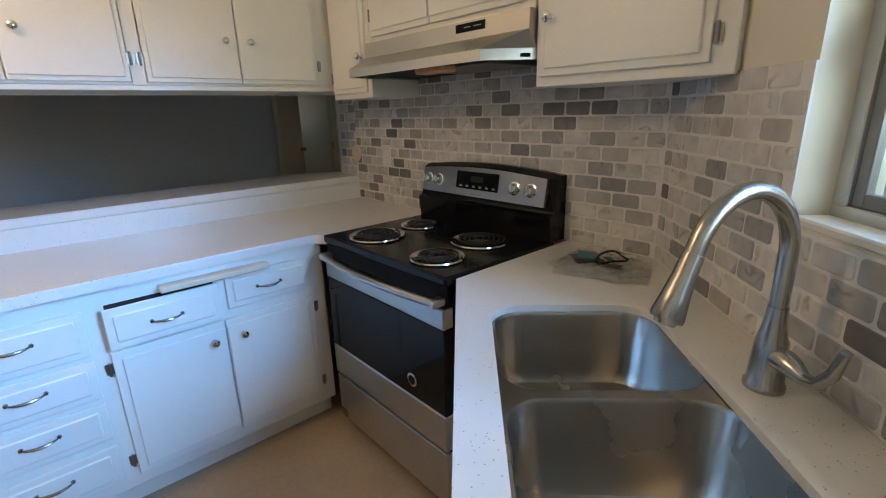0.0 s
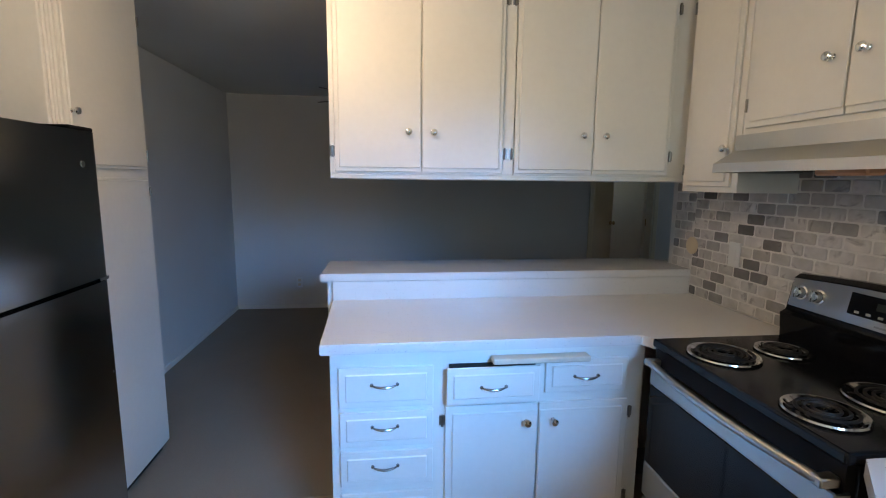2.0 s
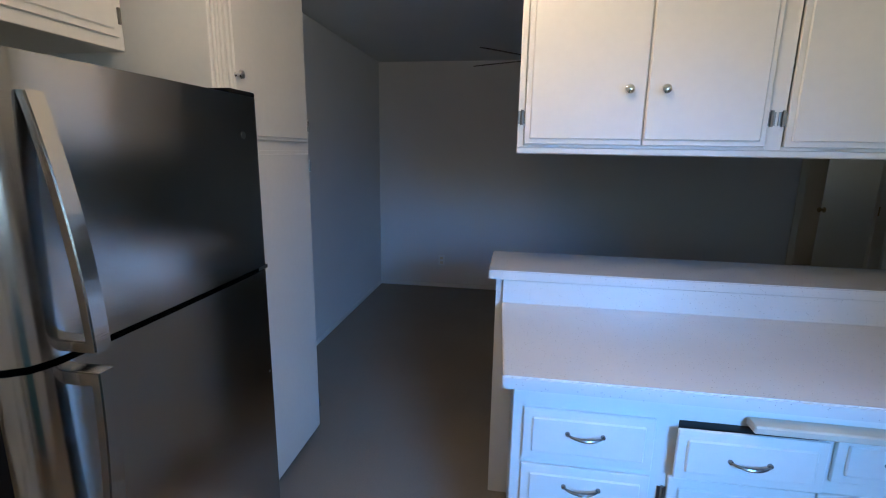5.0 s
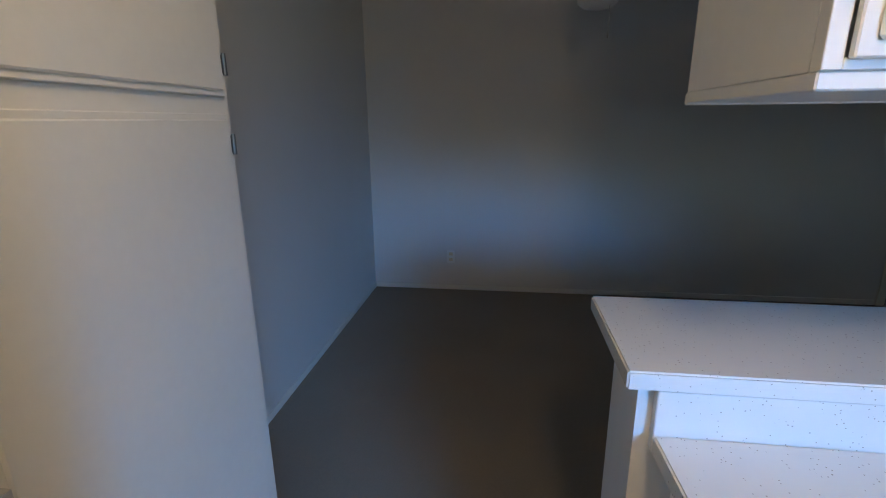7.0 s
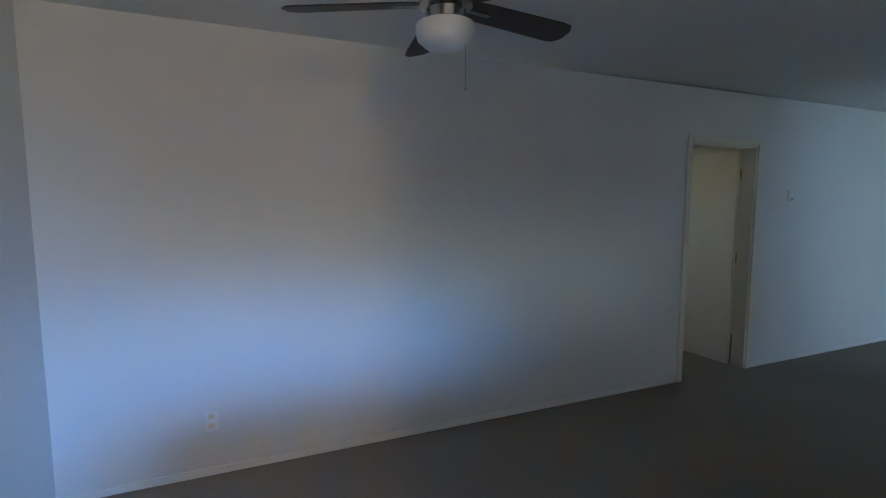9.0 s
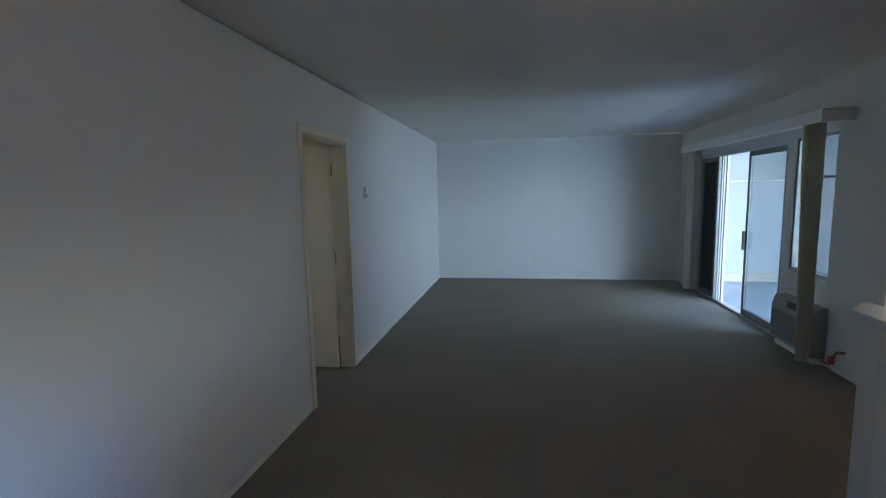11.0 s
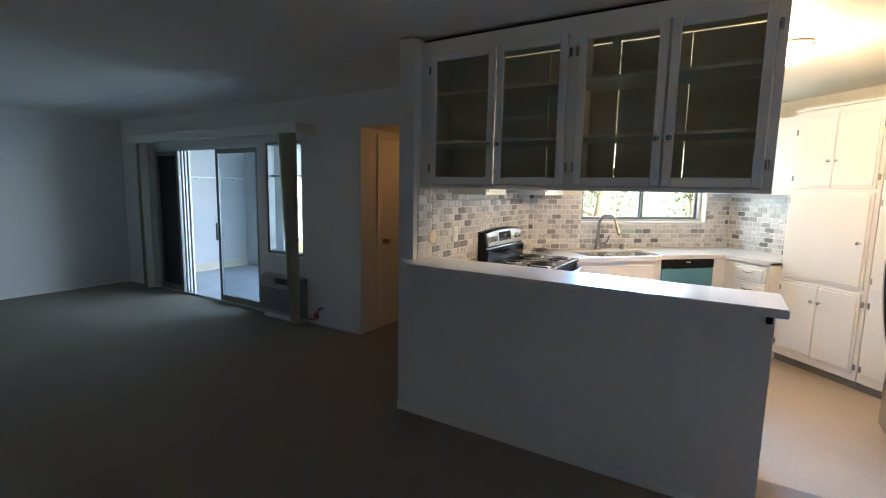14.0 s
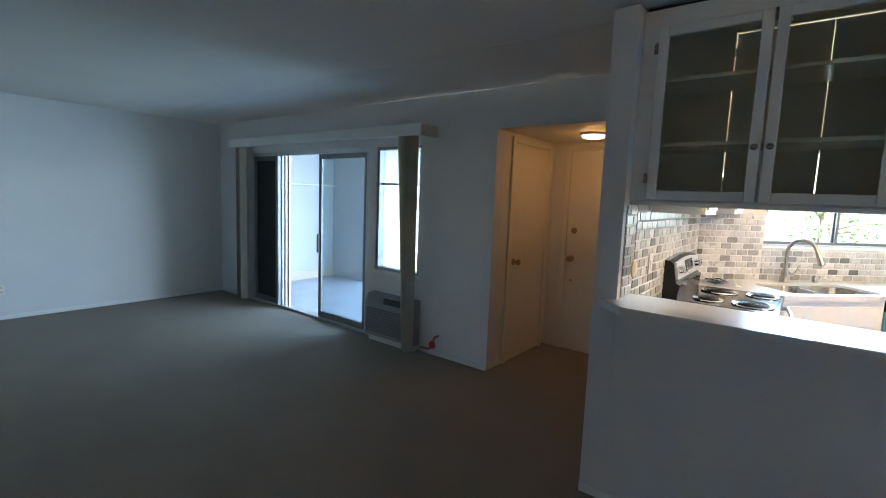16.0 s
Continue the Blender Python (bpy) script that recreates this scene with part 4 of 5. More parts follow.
# ---------------------------------------------------------------- range
SY0, SY1 = -0.838, -0.082                 # right and left side of the range
stove = thing("electric_range", "black and stainless electric coil range against the tiled wall", "range")
XF = 1.270
part("body", boxed(XF + 0.015, SY0, 0.06, 1.85, SY1, 0.885, 0.003), BLACK, stove)
part("cooktop", boxed(1.246, SY0 - 0.002, 0.885, 1.80, SY1 + 0.002, 0.917, 0.008, 3), ENAMEL, stove, "black enamel cooktop")
door = part("oven_door", boxed(XF - 0.028, SY0 + 0.008, 0.422, XF + 0.014, SY1 - 0.008, 0.740, 0.004), OVENGLASS, stove, "black glass oven door")
part("top_band", boxed(XF - 0.030, SY0 + 0.008, 0.740, XF + 0.014, SY1 - 0.008, 0.812, 0.004), STEEL_Y, door, "stainless band")
part("bottom_band", boxed(XF - 0.030, SY0 + 0.008, 0.285, XF + 0.014, SY1 - 0.008, 0.422, 0.004), STEEL_Y, door, "stainless band")
part("vent_strip", boxed(XF - 0.012, SY0 + 0.006, 0.818, XF + 0.014, SY1 - 0.006, 0.884), BLACK, stove)
bm = bmesh.new()
pts = []
for i in range(17):
    a = i / 16
    pts.append((XF - 0.05 - 0.028 * math.sin(math.pi * a), SY0 + 0.03 + (SY1 - SY0 - 0.06) * a, 0.835))
tube(bm, pts, 0.0135, 10)
for p in (pts[0], pts[-1]):
    box(bm, p[0] - 0.012, p[1] - 0.016, p[2] - 0.014, XF - 0.01, p[1] + 0.016, p[2] + 0.012, 0.004)
part("handle", bm, STEEL_Y, door, "bowed stainless bar handle", True)
bm = bmesh.new()
lathe(bm, [(0, 0), (0.026, 0), (0.026, 0.003), (0.022, 0.004), (0, 0.004)], 24, pose(XF - 0.028, -0.655, 0.492, 0, -90))
badge = part("badge", bm, CHROME, door, "round metal badge", True)
bm = bmesh.new()
lathe(bm, [(0, 0.0042), (0.018, 0.0042), (0.018, 0.005), (0, 0.005)], 20, pose(XF - 0.028, -0.655, 0.492, 0, -90))
part("badge_disc", bm, BLACK, door)
part("storage_drawer", boxed(XF - 0.026, SY0 + 0.008, 0.055, XF + 0.014, SY1 - 0.008, 0.271, 0.005, 2), STEEL_Y, stove, "stainless storage drawer")
part("drawer_gap", boxed(XF - 0.004, SY0 + 0.008, 0.271, XF + 0.014, SY1 - 0.008, 0.285), BLACK, stove)
part("plinth", boxed(XF + 0.03, SY0 + 0.01, 0.0, 1.84, SY1 - 0.01, 0.06), BLACK, stove)
# back guard with arched top
bm = bmesh.new()
prof = [(1.775, 0.915), (1.765, 1.01), (1.785, 1.02), (1.79, 1.03), (1.812, 1.146), (1.835, 1.160), (1.866, 1.160), (1.866, 0.915)]
rows_ = []
for i in range(15):
    a = i / 14
    y = SY0 + (SY1 - SY0) * a
    lift = 0.022 * math.sin(math.pi * a)
    rows_.append([bm.verts.new((x, y, z + (lift if z > 1.1 else 0))) for x, z in prof])
for a, b in zip(rows_, rows_[1:]):
    for k in range(len(prof)):
        j = (k + 1) % len(prof)
        bm.faces.new((a[k], a[j], b[j], b[k]))
bm.faces.new(rows_[0])
bm.faces.new(rows_[-1][::-1])
bmesh.ops.recalc_face_normals(bm, faces=bm.faces[:])
guard = part("back_guard", bm, ENAMEL, stove, "black back guard with arched top")
tilt = math.degrees(math.atan2(0.022, 0.13))
GM = pose(1.7955, (SY0 + SY1) / 2 + 0.01, 1.094, 0, 0, -90) @ pose(0, 0, 0, -tilt)
def arched_plate(w, h, lift, y0, y1, n=14):
    bm = bmesh.new()
    pts = [(-w / 2, -h / 2), (w / 2, -h / 2)] + [(w / 2 - w * i / n, h / 2 + lift * math.sin(math.pi * i / n)) for i in range(n + 1)]
    f = [bm.verts.new((x, y0, z)) for x, z in pts]
    b = [bm.verts.new((x, y1, z)) for x, z in pts]
    bm.faces.new(f)
    bm.faces.new(b[::-1])
    for i in range(len(pts)):
        j = (i + 1) % len(pts)
        bm.faces.new((f[i], b[i], b[j], f[j]))
    bmesh.ops.recalc_face_normals(bm, faces=bm.faces[:])
    return bm


part("control_panel", arched_plate(0.70, 0.105, 0.018, -0.010, 0.006), STEEL_Y, guard, "stainless control panel", m=GM)
part("display_window", boxed(-0.125, -0.013, -0.022, 0.12, -0.0095, 0.052, 0.002), OVENGLASS, guard, "black clock display", m=GM)
part("clock_digits", boxed(-0.035, -0.0145, 0.01, 0.035, -0.0128, 0.034), DISPLAY, guard, m=GM)
for i in range(6):
    part("button", boxed(-0.10 + 0.038 * i, -0.0142, -0.014, -0.085 + 0.038 * i, -0.0128, -0.006), ACGREY, guard, m=GM)
for x in (-0.305, -0.235, 0.205, 0.285):
    bm = bmesh.new()
    lathe(bm, [(0, 0), (0.027, 0), (0.027, 0.004), (0.021, 0.006), (0.019, 0.024), (0.016, 0.027), (0, 0.027)], 20, pose(x, -0.010, 0.004, 90))
    box(bm, x - 0.004, -0.046, -0.016, x + 0.004, -0.034, 0.024, 0.002)
    part("knob", bm, CHROME, guard, "chrome burner knob", True, m=GM)
part("badge_line", boxed(-0.03, -0.0115, -0.044, 0.03, -0.0095, -0.038), ACGREY, guard, m=GM)
for cx, cy, r in ((1.388, -0.272, 0.100), (1.628, -0.258, 0.075), (1.612, -0.635, 0.100), (1.362, -0.670, 0.082)):
    bm = bmesh.new()
    lathe(bm, [(r + 0.014, 0.918), (r + 0.012, 0.923), (r + 0.004, 0.922), (r - 0.006, 0.914), (r * 0.5, 0.9125), (0.012, 0.9115), (0, 0.9115)], 40, pose(cx, cy, 0.003))
    pan = part("drip_pan", bm, CHROME, stove, "chrome drip pan", True)
    bm = bmesh.new()
    turns = 4 if r > 0.09 else 3
    pts = []
    for i in range(turns * 26 + 1):
        a = 2 * math.pi * i / 26
        rr = 0.018 + (r - 0.026) * i / (turns * 26)
        pts.append((cx + rr * math.cos(a), cy + rr * math.sin(a), 0.929))
    tube(bm, pts, 0.0045, 6)
    for k in range(3):
        a = 2 * math.pi * k / 3 + 0.4
        tube(bm, [(cx, cy, 0.922), (cx + (r - 0.002) * math.cos(a), cy + (r - 0.002) * math.sin(a), 0.922)], 0.002, 5)
    part("coil_burner", bm, COIL, pan, "dark coil heating element", True)

# ---------------------------------------------------------------- range hood
hood = thing("range_hood", "stainless steel under-cabinet range hood", "range hood")
HY0, HY1 = -0.880, -0.006
bm = bmesh.new()
# outline from the wall round the front, at the flat top, the foot of the upright face, the lip and the underside; the near end is cut at an angle
rings = [[bm.verts.new((x, y, z)) for x, y in plan] for z, plan in (
    (1.681, ((1.866, HY0), (1.567, HY0), (1.567, HY1), (1.866, HY1))),
    (1.624, ((1.866, HY0), (1.565, HY0), (1.565, HY1), (1.866, HY1))),
    (1.574, ((1.866, HY0), (1.605, HY0), (1.470, HY0 + 0.108), (1.470, HY1 - 0.016), (1.558, HY1), (1.866, HY1))),
    (1.541, ((1.866, HY0), (1.605, HY0), (1.468, HY0 + 0.108), (1.468, HY1 - 0.016), (1.558, HY1), (1.866, HY1))))]
a, b, c, d = rings
bm.faces.new(a)
for k in range(3):
    bm.faces.new((a[k], a[k + 1], b[k + 1], b[k]))
bm.faces.new((b[0], b[1], c[1], c[0]))
bm.faces.new((b[1], c[2], c[1]))
bm.faces.new((b[1], b[2], c[3], c[2]))
bm.faces.new((b[2], c[4], c[3]))
bm.faces.new((b[2], b[3], c[5], c[4]))
for k in range(5):
    bm.faces.new((c[k], c[k + 1], d[k + 1], d[k]))
bmesh.ops.recalc_face_normals(bm, faces=bm.faces[:])
part("shell", bm, STEEL_Y, hood)
part("underside", boxed(1.565, HY0 + 0.012, 1.549, 1.862, HY1 - 0.012, 1.559), BLACK, hood)
part("underside_front", boxed(1.475, HY0 + 0.118, 1.549, 1.5645, HY1 - 0.03, 1.559), BLACK, hood)
part("filter", boxed(1.57, -0.72, 1.542, 1.82, -0.34, 1.5485, 0.002), ALUDK, hood)
part("lamp_cover", boxed(1.50, -0.575, 1.526, 1.56, -0.415, 1.5485, 0.006), AMBER, hood, "orange frosted lamp cover")
part("control_panel", boxed(1.5635, -0.702, 1.648, 1.5668, -0.569, 1.674), BLACK, hood)
part("switch", boxed(1.5615, -0.688, 1.660, 1.5634, -0.655, 1.663), ACGREY, hood)
part("switch", boxed(1.5615, -0.640, 1.660, 1.5634, -0.610, 1.663), ACGREY, hood)

# ---------------------------------------------------------------- refrigerator
FY0, FY1, FXB, FXF = -0.634, 0.128, -1.50, -0.757
fridge = thing("refrigerator", "stainless top-freezer refrigerator with black sides", "refrigerator")
part("cabinet", boxed(FXB, FY0 + 0.006, 0.03, FXF - 0.075, FY1 - 0.006, 1.638, 0.006, 2), BLACK, fridge, "black cabinet sides")
part("base_grille", boxed(FXF - 0.10, FY0 + 0.02, 0.0, FXF - 0.06, FY1 - 0.02, 0.075, 0.004), BLACK, fridge)
for nm, z0, z1 in (("freezer_door", 1.147, 1.653), ("fridge_door", 0.085, 1.133)):
    bm = bmesh.new()
    # bowed front in plan
    n, pts = 40, []
    for i in range(n + 1):
        a = i / n
        y = FY0 + (FY1 - FY0) * a
        r = min(1.0, a / 0.10) if a < 0.10 else min(1.0, (1 - a) / 0.03)
        pts.append((FXF - 0.042 * (1 - math.sqrt(max(0, 1 - (1 - r) ** 2))) - 0.004 * (2 * a - 1) ** 2, y))
    pts += [(FXF - 0.07, FY1), (FXF - 0.07, FY0)]
    extrude_polygon(bm, pts, z0, z1)
    d = part(nm, bm, STEEL_Z, fridge, "brushed stainless door", True)
    # flat bar that stands off at the split between the doors and runs into the door at its far end
    zs, ze = (1.158, 1.592) if nm == "freezer_door" else (1.122, 0.575)
    outer, inner = [], []
    for i in range(21):
        k = i / 20
        off = 0.060 * (1 - k ** 1.9)
        z = zs + (ze - zs) * k
        outer.append((FXF + 0.012 + off, z))
        if k > 0.035:
            inner.append((FXF - 0.006 + off * 0.97, z))
    foot = inner[0][1]
    prof = outer + [(FXF - 0.008, ze)] + inner[::-1] + [(FXF - 0.008, foot), (FXF - 0.008, zs)]
    bm = bmesh.new()
    extrude_polygon(bm, prof, -(FY0 + 0.094), -(FY0 + 0.060))
    caps = [e for e in bm.edges if abs(e.verts[0].co.z - e.verts[1].co.z) < 1e-6]
    bmesh.ops.bevel(bm, geom=caps, offset=0.004, segments=2, affect="EDGES", clamp_overlap=True)
    bmesh.ops.transform(bm, matrix=Matrix.Rotation(math.pi / 2, 4, "X"), verts=bm.verts[:])
    part("handle", bm, STEEL_Z, d, "flat bowed steel handle")
part("hinge_cover", boxed(FXF - 0.14, FY1 - 0.13, 1.6535, FXF - 0.01, FY1 - 0.005, 1.668, 0.005, 2), BLACK, fridge)
bm = bmesh.new()
lathe(bm, [(0, 0), (0.012, 0), (0.011, 0.003), (0, 0.003)], 16, pose(FXF - 0.004, 0.035, 1.543, 0, 90))
part("badge", bm, CHROME, fridge, "small round metal badge", True)
bm = bmesh.new()
lathe(bm, [(0, 0), (0.006, 0), (0, 0.004)], 12, pose(FXF - 0.004, 0.095, 0.79, 0, 90))
part("screw", bm, CHROME, fridge)
part("hinge_middle", boxed(FXF - 0.06, FY1 - 0.05, 1.1335, FXF - 0.008, FY1 + 0.002, 1.1465), CHROME, fridge)

# ---------------------------------------------------------------- kitchen ceiling light
kl = thing("kitchen_ceiling_light", "lit round flush ceiling light with a metal rim", "ceiling light", pose(KITCHEN_LAMP[0], KITCHEN_LAMP[1], H))
bm = bmesh.new()
lathe(bm, [(0, 0), (0.10, 0), (0.115, -0.006), (0.115, -0.016), (0.10, -0.022), (0, -0.022)], 32)
part("rim", bm, NICKEL, kl, "brushed metal rim", True)
bm = bmesh.new()
lathe(bm, [(0.098, -0.0225), (0.104, -0.05), (0.098, -0.085), (0.07, -0.112), (0.02, -0.122), (0, -0.123)], 32)
part("glass_shade", bm, BULB, kl, "glowing frosted glass shade", True)
bm = bmesh.new()
lathe(bm, [(0, -0.1235), (0.012, -0.1235), (0.010, -0.132), (0, -0.136)], 14)
part("finial", bm, NICKEL, kl, smooth=True)

# ---------------------------------------------------------------- small things in the kitchen
outlet = thing("wall_outlet", "white wall switch plate on the tiled wall", "switch plate")
part("plate", boxed(X_STOVE - 0.016, 0.262, 1.115, X_STOVE - 0.010, 0.332, 1.23, 0.002), WHITEP, outlet)
part("rocker", boxed(X_STOVE - 0.019, 0.284, 1.145, X_STOVE - 0.015, 0.310, 1.20, 0.002), WHITEP, outlet)
roundp = thing("round_cover", "round ivory cover plate on the tiled wall", "cover plate")
bm = bmesh.new()
lathe(bm, [(0, 0), (0.046, 0), (0.045, 0.005), (0.036, 0.009), (0, 0.011)], 26, pose(X_STOVE - 0.009, 0.607, 1.173, 0, -90))
part("plate", bm, IVORY, roundp, smooth=True)

manual = thing("manual_packet", "crumpled clear plastic packet of leaflets and a cord on the worktop", "packet", pose(1.675, -1.095, 0.911, 0, 0, 8))
for k, (a, b, dx, dy, turn, mt) in enumerate(((0.21, 0.28, -0.02, -0.02, 14, PAPER), (0.20, 0.27, -0.01, 0.0, -8, PAPER), (0.17, 0.23, 0.012, -0.008, 30, PAPER), (0.10, 0.09, 0.02, 0.05, 40, INK))):
    bm = bmesh.new()
    n = 6
    grid = [[bm.verts.new(((i / n - 0.5) * a, (j / n - 0.5) * b, 0.0015 + 0.003 * k + 0.006 * abs(noise.noise((i * 0.5, j * 0.5, k * 2.3))))) for j in range(n + 1)] for i in range(n + 1)]
    for i in range(n):
        for j in range(n):
            bm.faces.new((grid[i][j], grid[i + 1][j], grid[i + 1][j + 1], grid[i][j + 1]))
    bmesh.ops.solidify(bm, geom=bm.faces[:], thickness=0.0008)
    part("sheet", bm, mt, manual, m=pose(dx, dy, 0, 0, 0, turn))
part("card", boxed(-0.035, -0.03, 0.020, 0.03, 0.035, 0.0215), TEALINK, manual, "teal printed card", m=pose(0.03, 0.05, 0, 5, -4, 20))
for k, (x, y) in enumerate(((0.03, -0.02), (-0.03, -0.05))):
    part("leaflet_print", boxed(-0.03, -0.012, 0, 0.03, 0.012, 0.0012), INK, manual, m=pose(x, y, 0.0185 + 0.002 * k, 3, 4, 35 + 50 * k))
bm = bmesh.new()
N = 26
grid = [[bm.verts.new(((i / N - 0.5) * 0.19 + 0.02 + 0.008 * noise.noise((i * 0.3, j * 0.3, 9.0)), (j / N - 0.5) * 0.22 + 0.015 + 0.008 * noise.noise((i * 0.3, j * 0.3, 5.0)),
        0.003 + (0.036 * (noise.noise((i * 0.35, j * 0.35, 3.1)) * 0.8 + 0.55) + 0.012 * noise.noise((i * 0.9, j * 0.9, 1.1))) * min(1, 6 * min(i, N - i, j, N - j) / N))) for j in range(N + 1)] for i in range(N + 1)]
for i in range(N):
    for j in range(N):
        bm.faces.new((grid[i][j], grid[i + 1][j], grid[i + 1][j + 1], grid[i][j + 1]))
part("bag", bm, PLASTIC_BAG, manual, "crinkled clear plastic bag")
bm = bmesh.new()
tube(bm, [(0.03 + 0.06 * math.cos(a) * (1 + 0.25 * math.sin(3 * a)), -0.03 + 0.045 * math.sin(a), 0.024 + 0.005 * math.sin(2 * a)) for a in [i * 0.4 for i in range(22)]], 0.0035, 6)
part("cord", bm, BLACK, manual, "coiled dark cord", True)

# ---------------------------------------------------------------- living room: sliding door, window, blinds, air conditioner
slider = thing("sliding_door", "aluminium sliding glass patio door, half open", "sliding door")
slider["kind"] = "structure"
SYF = Y_S - 0.10
for a in ((SX0, SYF, SH - 0.045, SX1, Y_S - 0.01, SH), (SX0, SYF, 0.0, SX1, Y_S - 0.01, 0.03), (SX0, SYF, 0.03, SX0 + 0.04, Y_S - 0.01, SH - 0.045), (SX1 - 0.04, SYF, 0.03, SX1, Y_S - 0.01, SH - 0.045)):
    part("frame", boxed(*a, 0.003), ALU, slider)


def glazed_panel(x0, x1, y, mat, frame_mat, label):
    p = part("panel", boxed(x0, y, 0.03, x0 + 0.05, y + 0.03, SH - 0.045, 0.003), frame_mat, slider, label)
    for q in ((x1 - 0.05, 0.03, x1, SH - 0.045), (x0 + 0.05, 0.03, x1 - 0.05, 0.10), (x0 + 0.05, SH - 0.10, x1 - 0.05, SH - 0.045)):
        part("rail", boxed(q[0], y, q[1], q[2], y + 0.03, q[3], 0.003), frame_mat, p)
    g = part("pane", boxed(x0 + 0.05, y + 0.012, 0.10, x1 - 0.05, y + 0.018, SH - 0.10), mat, p)
    if mat is DOORPANE:
        g.visible_shadow = False
    return p


glazed_panel(SX0 + 0.042, 5.66, SYF + 0.045, DOORPANE, ALUDK, "sliding glass panel")
handle = part("handle", boxed(5.625, SYF + 0.077, 0.80, 5.645, SYF + 0.115, 1.02, 0.006), BLADE, slider, "wooden and metal pull handle")
glazed_panel(6.50, SX1 - 0.042, SYF + 0.045, SCREEN, ALUDK, "dark insect screen panel")
for k, (x0, x1) in enumerate(((6.27, 6.31), (6.35, 6.385), (6.42, 6.46))):
    part("stile", boxed(x0, SYF + 0.03, 0.03, x1, SYF + 0.06, SH - 0.045, 0.003), TRIM, slider, "white upright stile")

side_win = thing("window_2", "narrow aluminium window beside the sliding door", "window")
side_win["kind"] = "structure"
for a in ((WX0, SYF, WZ0, WX1, Y_S - 0.012, WZ0 + 0.03), (WX0, SYF, SH - 0.03, WX1, Y_S - 0.012, SH - 0.001), (WX0, SYF, WZ0 + 0.03, WX0 + 0.03, Y_S - 0.012, SH - 0.03), (WX1 - 0.03, SYF, WZ0 + 0.03, WX1, Y_S - 0.012, SH - 0.03)):
    part("window_frame", boxed(*a, 0.003), ALUDK, side_win)
# added bar, stands in for the edge line of the neighbour's siding outside
part("window_frame", boxed(WX0 + 0.03, SYF + 0.02, 1.60, WX1 - 0.03, SYF + 0.05, 1.622, 0.002), ALUDK, side_win)
g = part("pane", boxed(WX0 + 0.03, SYF + 0.03, WZ0 + 0.03, WX1 - 0.03, SYF + 0.035, 1.60), PANE, side_win)
g.visible_shadow = False
g = part("pane", boxed(WX0 + 0.03, SYF + 0.03, 1.622, WX1 - 0.03, SYF + 0.035, SH - 0.03), PANE, side_win)
g.visible_shadow = False
part("window_sill", boxed(WX0 - 0.02, Y_S - 0.011, WZ0 - 0.025, WX1 + 0.02, Y_S + 0.018, WZ0 - 0.001, 0.003), TRIM, side_win)

blinds = thing("vertical_blinds", "cream vertical blinds drawn aside under a white valance", "blinds")
part("valance", boxed(3.90, -0.032, 2.035, 7.20, -0.02, 2.135, 0.003), TRIM, blinds, "white valance board")
part("valance_top", boxed(3.90, Y_S + 0.001, 2.122, 7.20, -0.033, 2.135, 0.002), TRIM, blinds)
part("valance_end", boxed(3.90, Y_S + 0.001, 2.035, 3.912, -0.033, 2.121, 0.002), TRIM, blinds)
part("valance_end", boxed(7.188, Y_S + 0.001, 2.035, 7.20, -0.033, 2.121, 0.002), TRIM, blinds)
part("head_rail", boxed(3.95, -0.145, 2.045, 7.15, -0.105, 2.08, 0.003), ALU, blinds)


def slat_mesh(twist):
    bm = bmesh.new()
    rows_ = []
    for k in range(9):
        z = 0.04 + 2.0 * k / 8
        row = []
        for i in range(5):
            a = i / 4 - 0.5
            tw = radians(twist * (k / 8 - 0.5))
            x, y = 0.0035 * math.cos(math.pi * a * 1.2), 0.088 * a
            row.append(bm.verts.new((x * math.cos(tw) - y * math.sin(tw), x * math.sin(tw) + y * math.cos(tw), z)))
        rows_.append(row)
    for a, b in zip(rows_, rows_[1:]):
        for i in range(4):
            bm.faces.new((a[i], a[i + 1], b[i + 1], b[i]))
    bmesh.ops.solidify(bm, geom=bm.faces[:], thickness=0.0012)
    return mesh_of("slat", bm, BLIND, True)


SLATS = [slat_mesh(3), slat_mesh(22)]
for i in range(8):
    sl = new("slat", SLATS[0])
    sl.parent = blinds
    sl.matrix_basis = pose(7.125 + 0.020 * i, -0.165, 0.0, 0, 0, 22 + 9 * (i % 3))
# same slat in whiter plastic, its colour standing in for patio light on it
face = new("slat", SLATS[0].copy())
face.data.materials[0] = WHITEP
face.parent = blinds
face.matrix_basis = pose(7.00, -0.197, 0.0, 0, 0, 10)
sl = new("slat", SLATS[0])
sl.parent = blinds
sl.matrix_basis = pose(7.03, -0.115, 0.0, 0, 0, -14)
for i in range(8):
    # the gathered stack leans in towards its foot
    sl = new("slat", SLATS[1 if i > 5 else 0])
    sl.parent = blinds
    sl.matrix_basis = Matrix.Translation((4.01 + 0.022 * i, -0.075, 2.04)) @ Matrix.Rotation(0.0085 * i, 4, "Y") @ Matrix.Translation((0, 0, -2.04)) @ pose(0, 0, 0, 0, 0, -15 - 10 * (i % 4))

ac = thing("wall_air_conditioner", "grey through-wall air conditioner under the window", "air conditioner")
AX0, AX1 = 4.03, 4.68
bm = bmesh.new()
prof = [(Y_S + 0.002, 0.06), (-0.155, 0.06), (-0.13, 0.085), (-0.13, 0.40), (-0.16, 0.49), (Y_S + 0.002, 0.505)]
ends = [[bm.verts.new((x, y, z)) for y, z in prof] for x in (AX0, AX1)]
for k in range(len(prof)):
    j = (k + 1) % len(prof)
    bm.faces.new((ends[0][k], ends[0][j], ends[1][j], ends[1][k]))
bm.faces.new(ends[0])
bm.faces.new(ends[1][::-1])
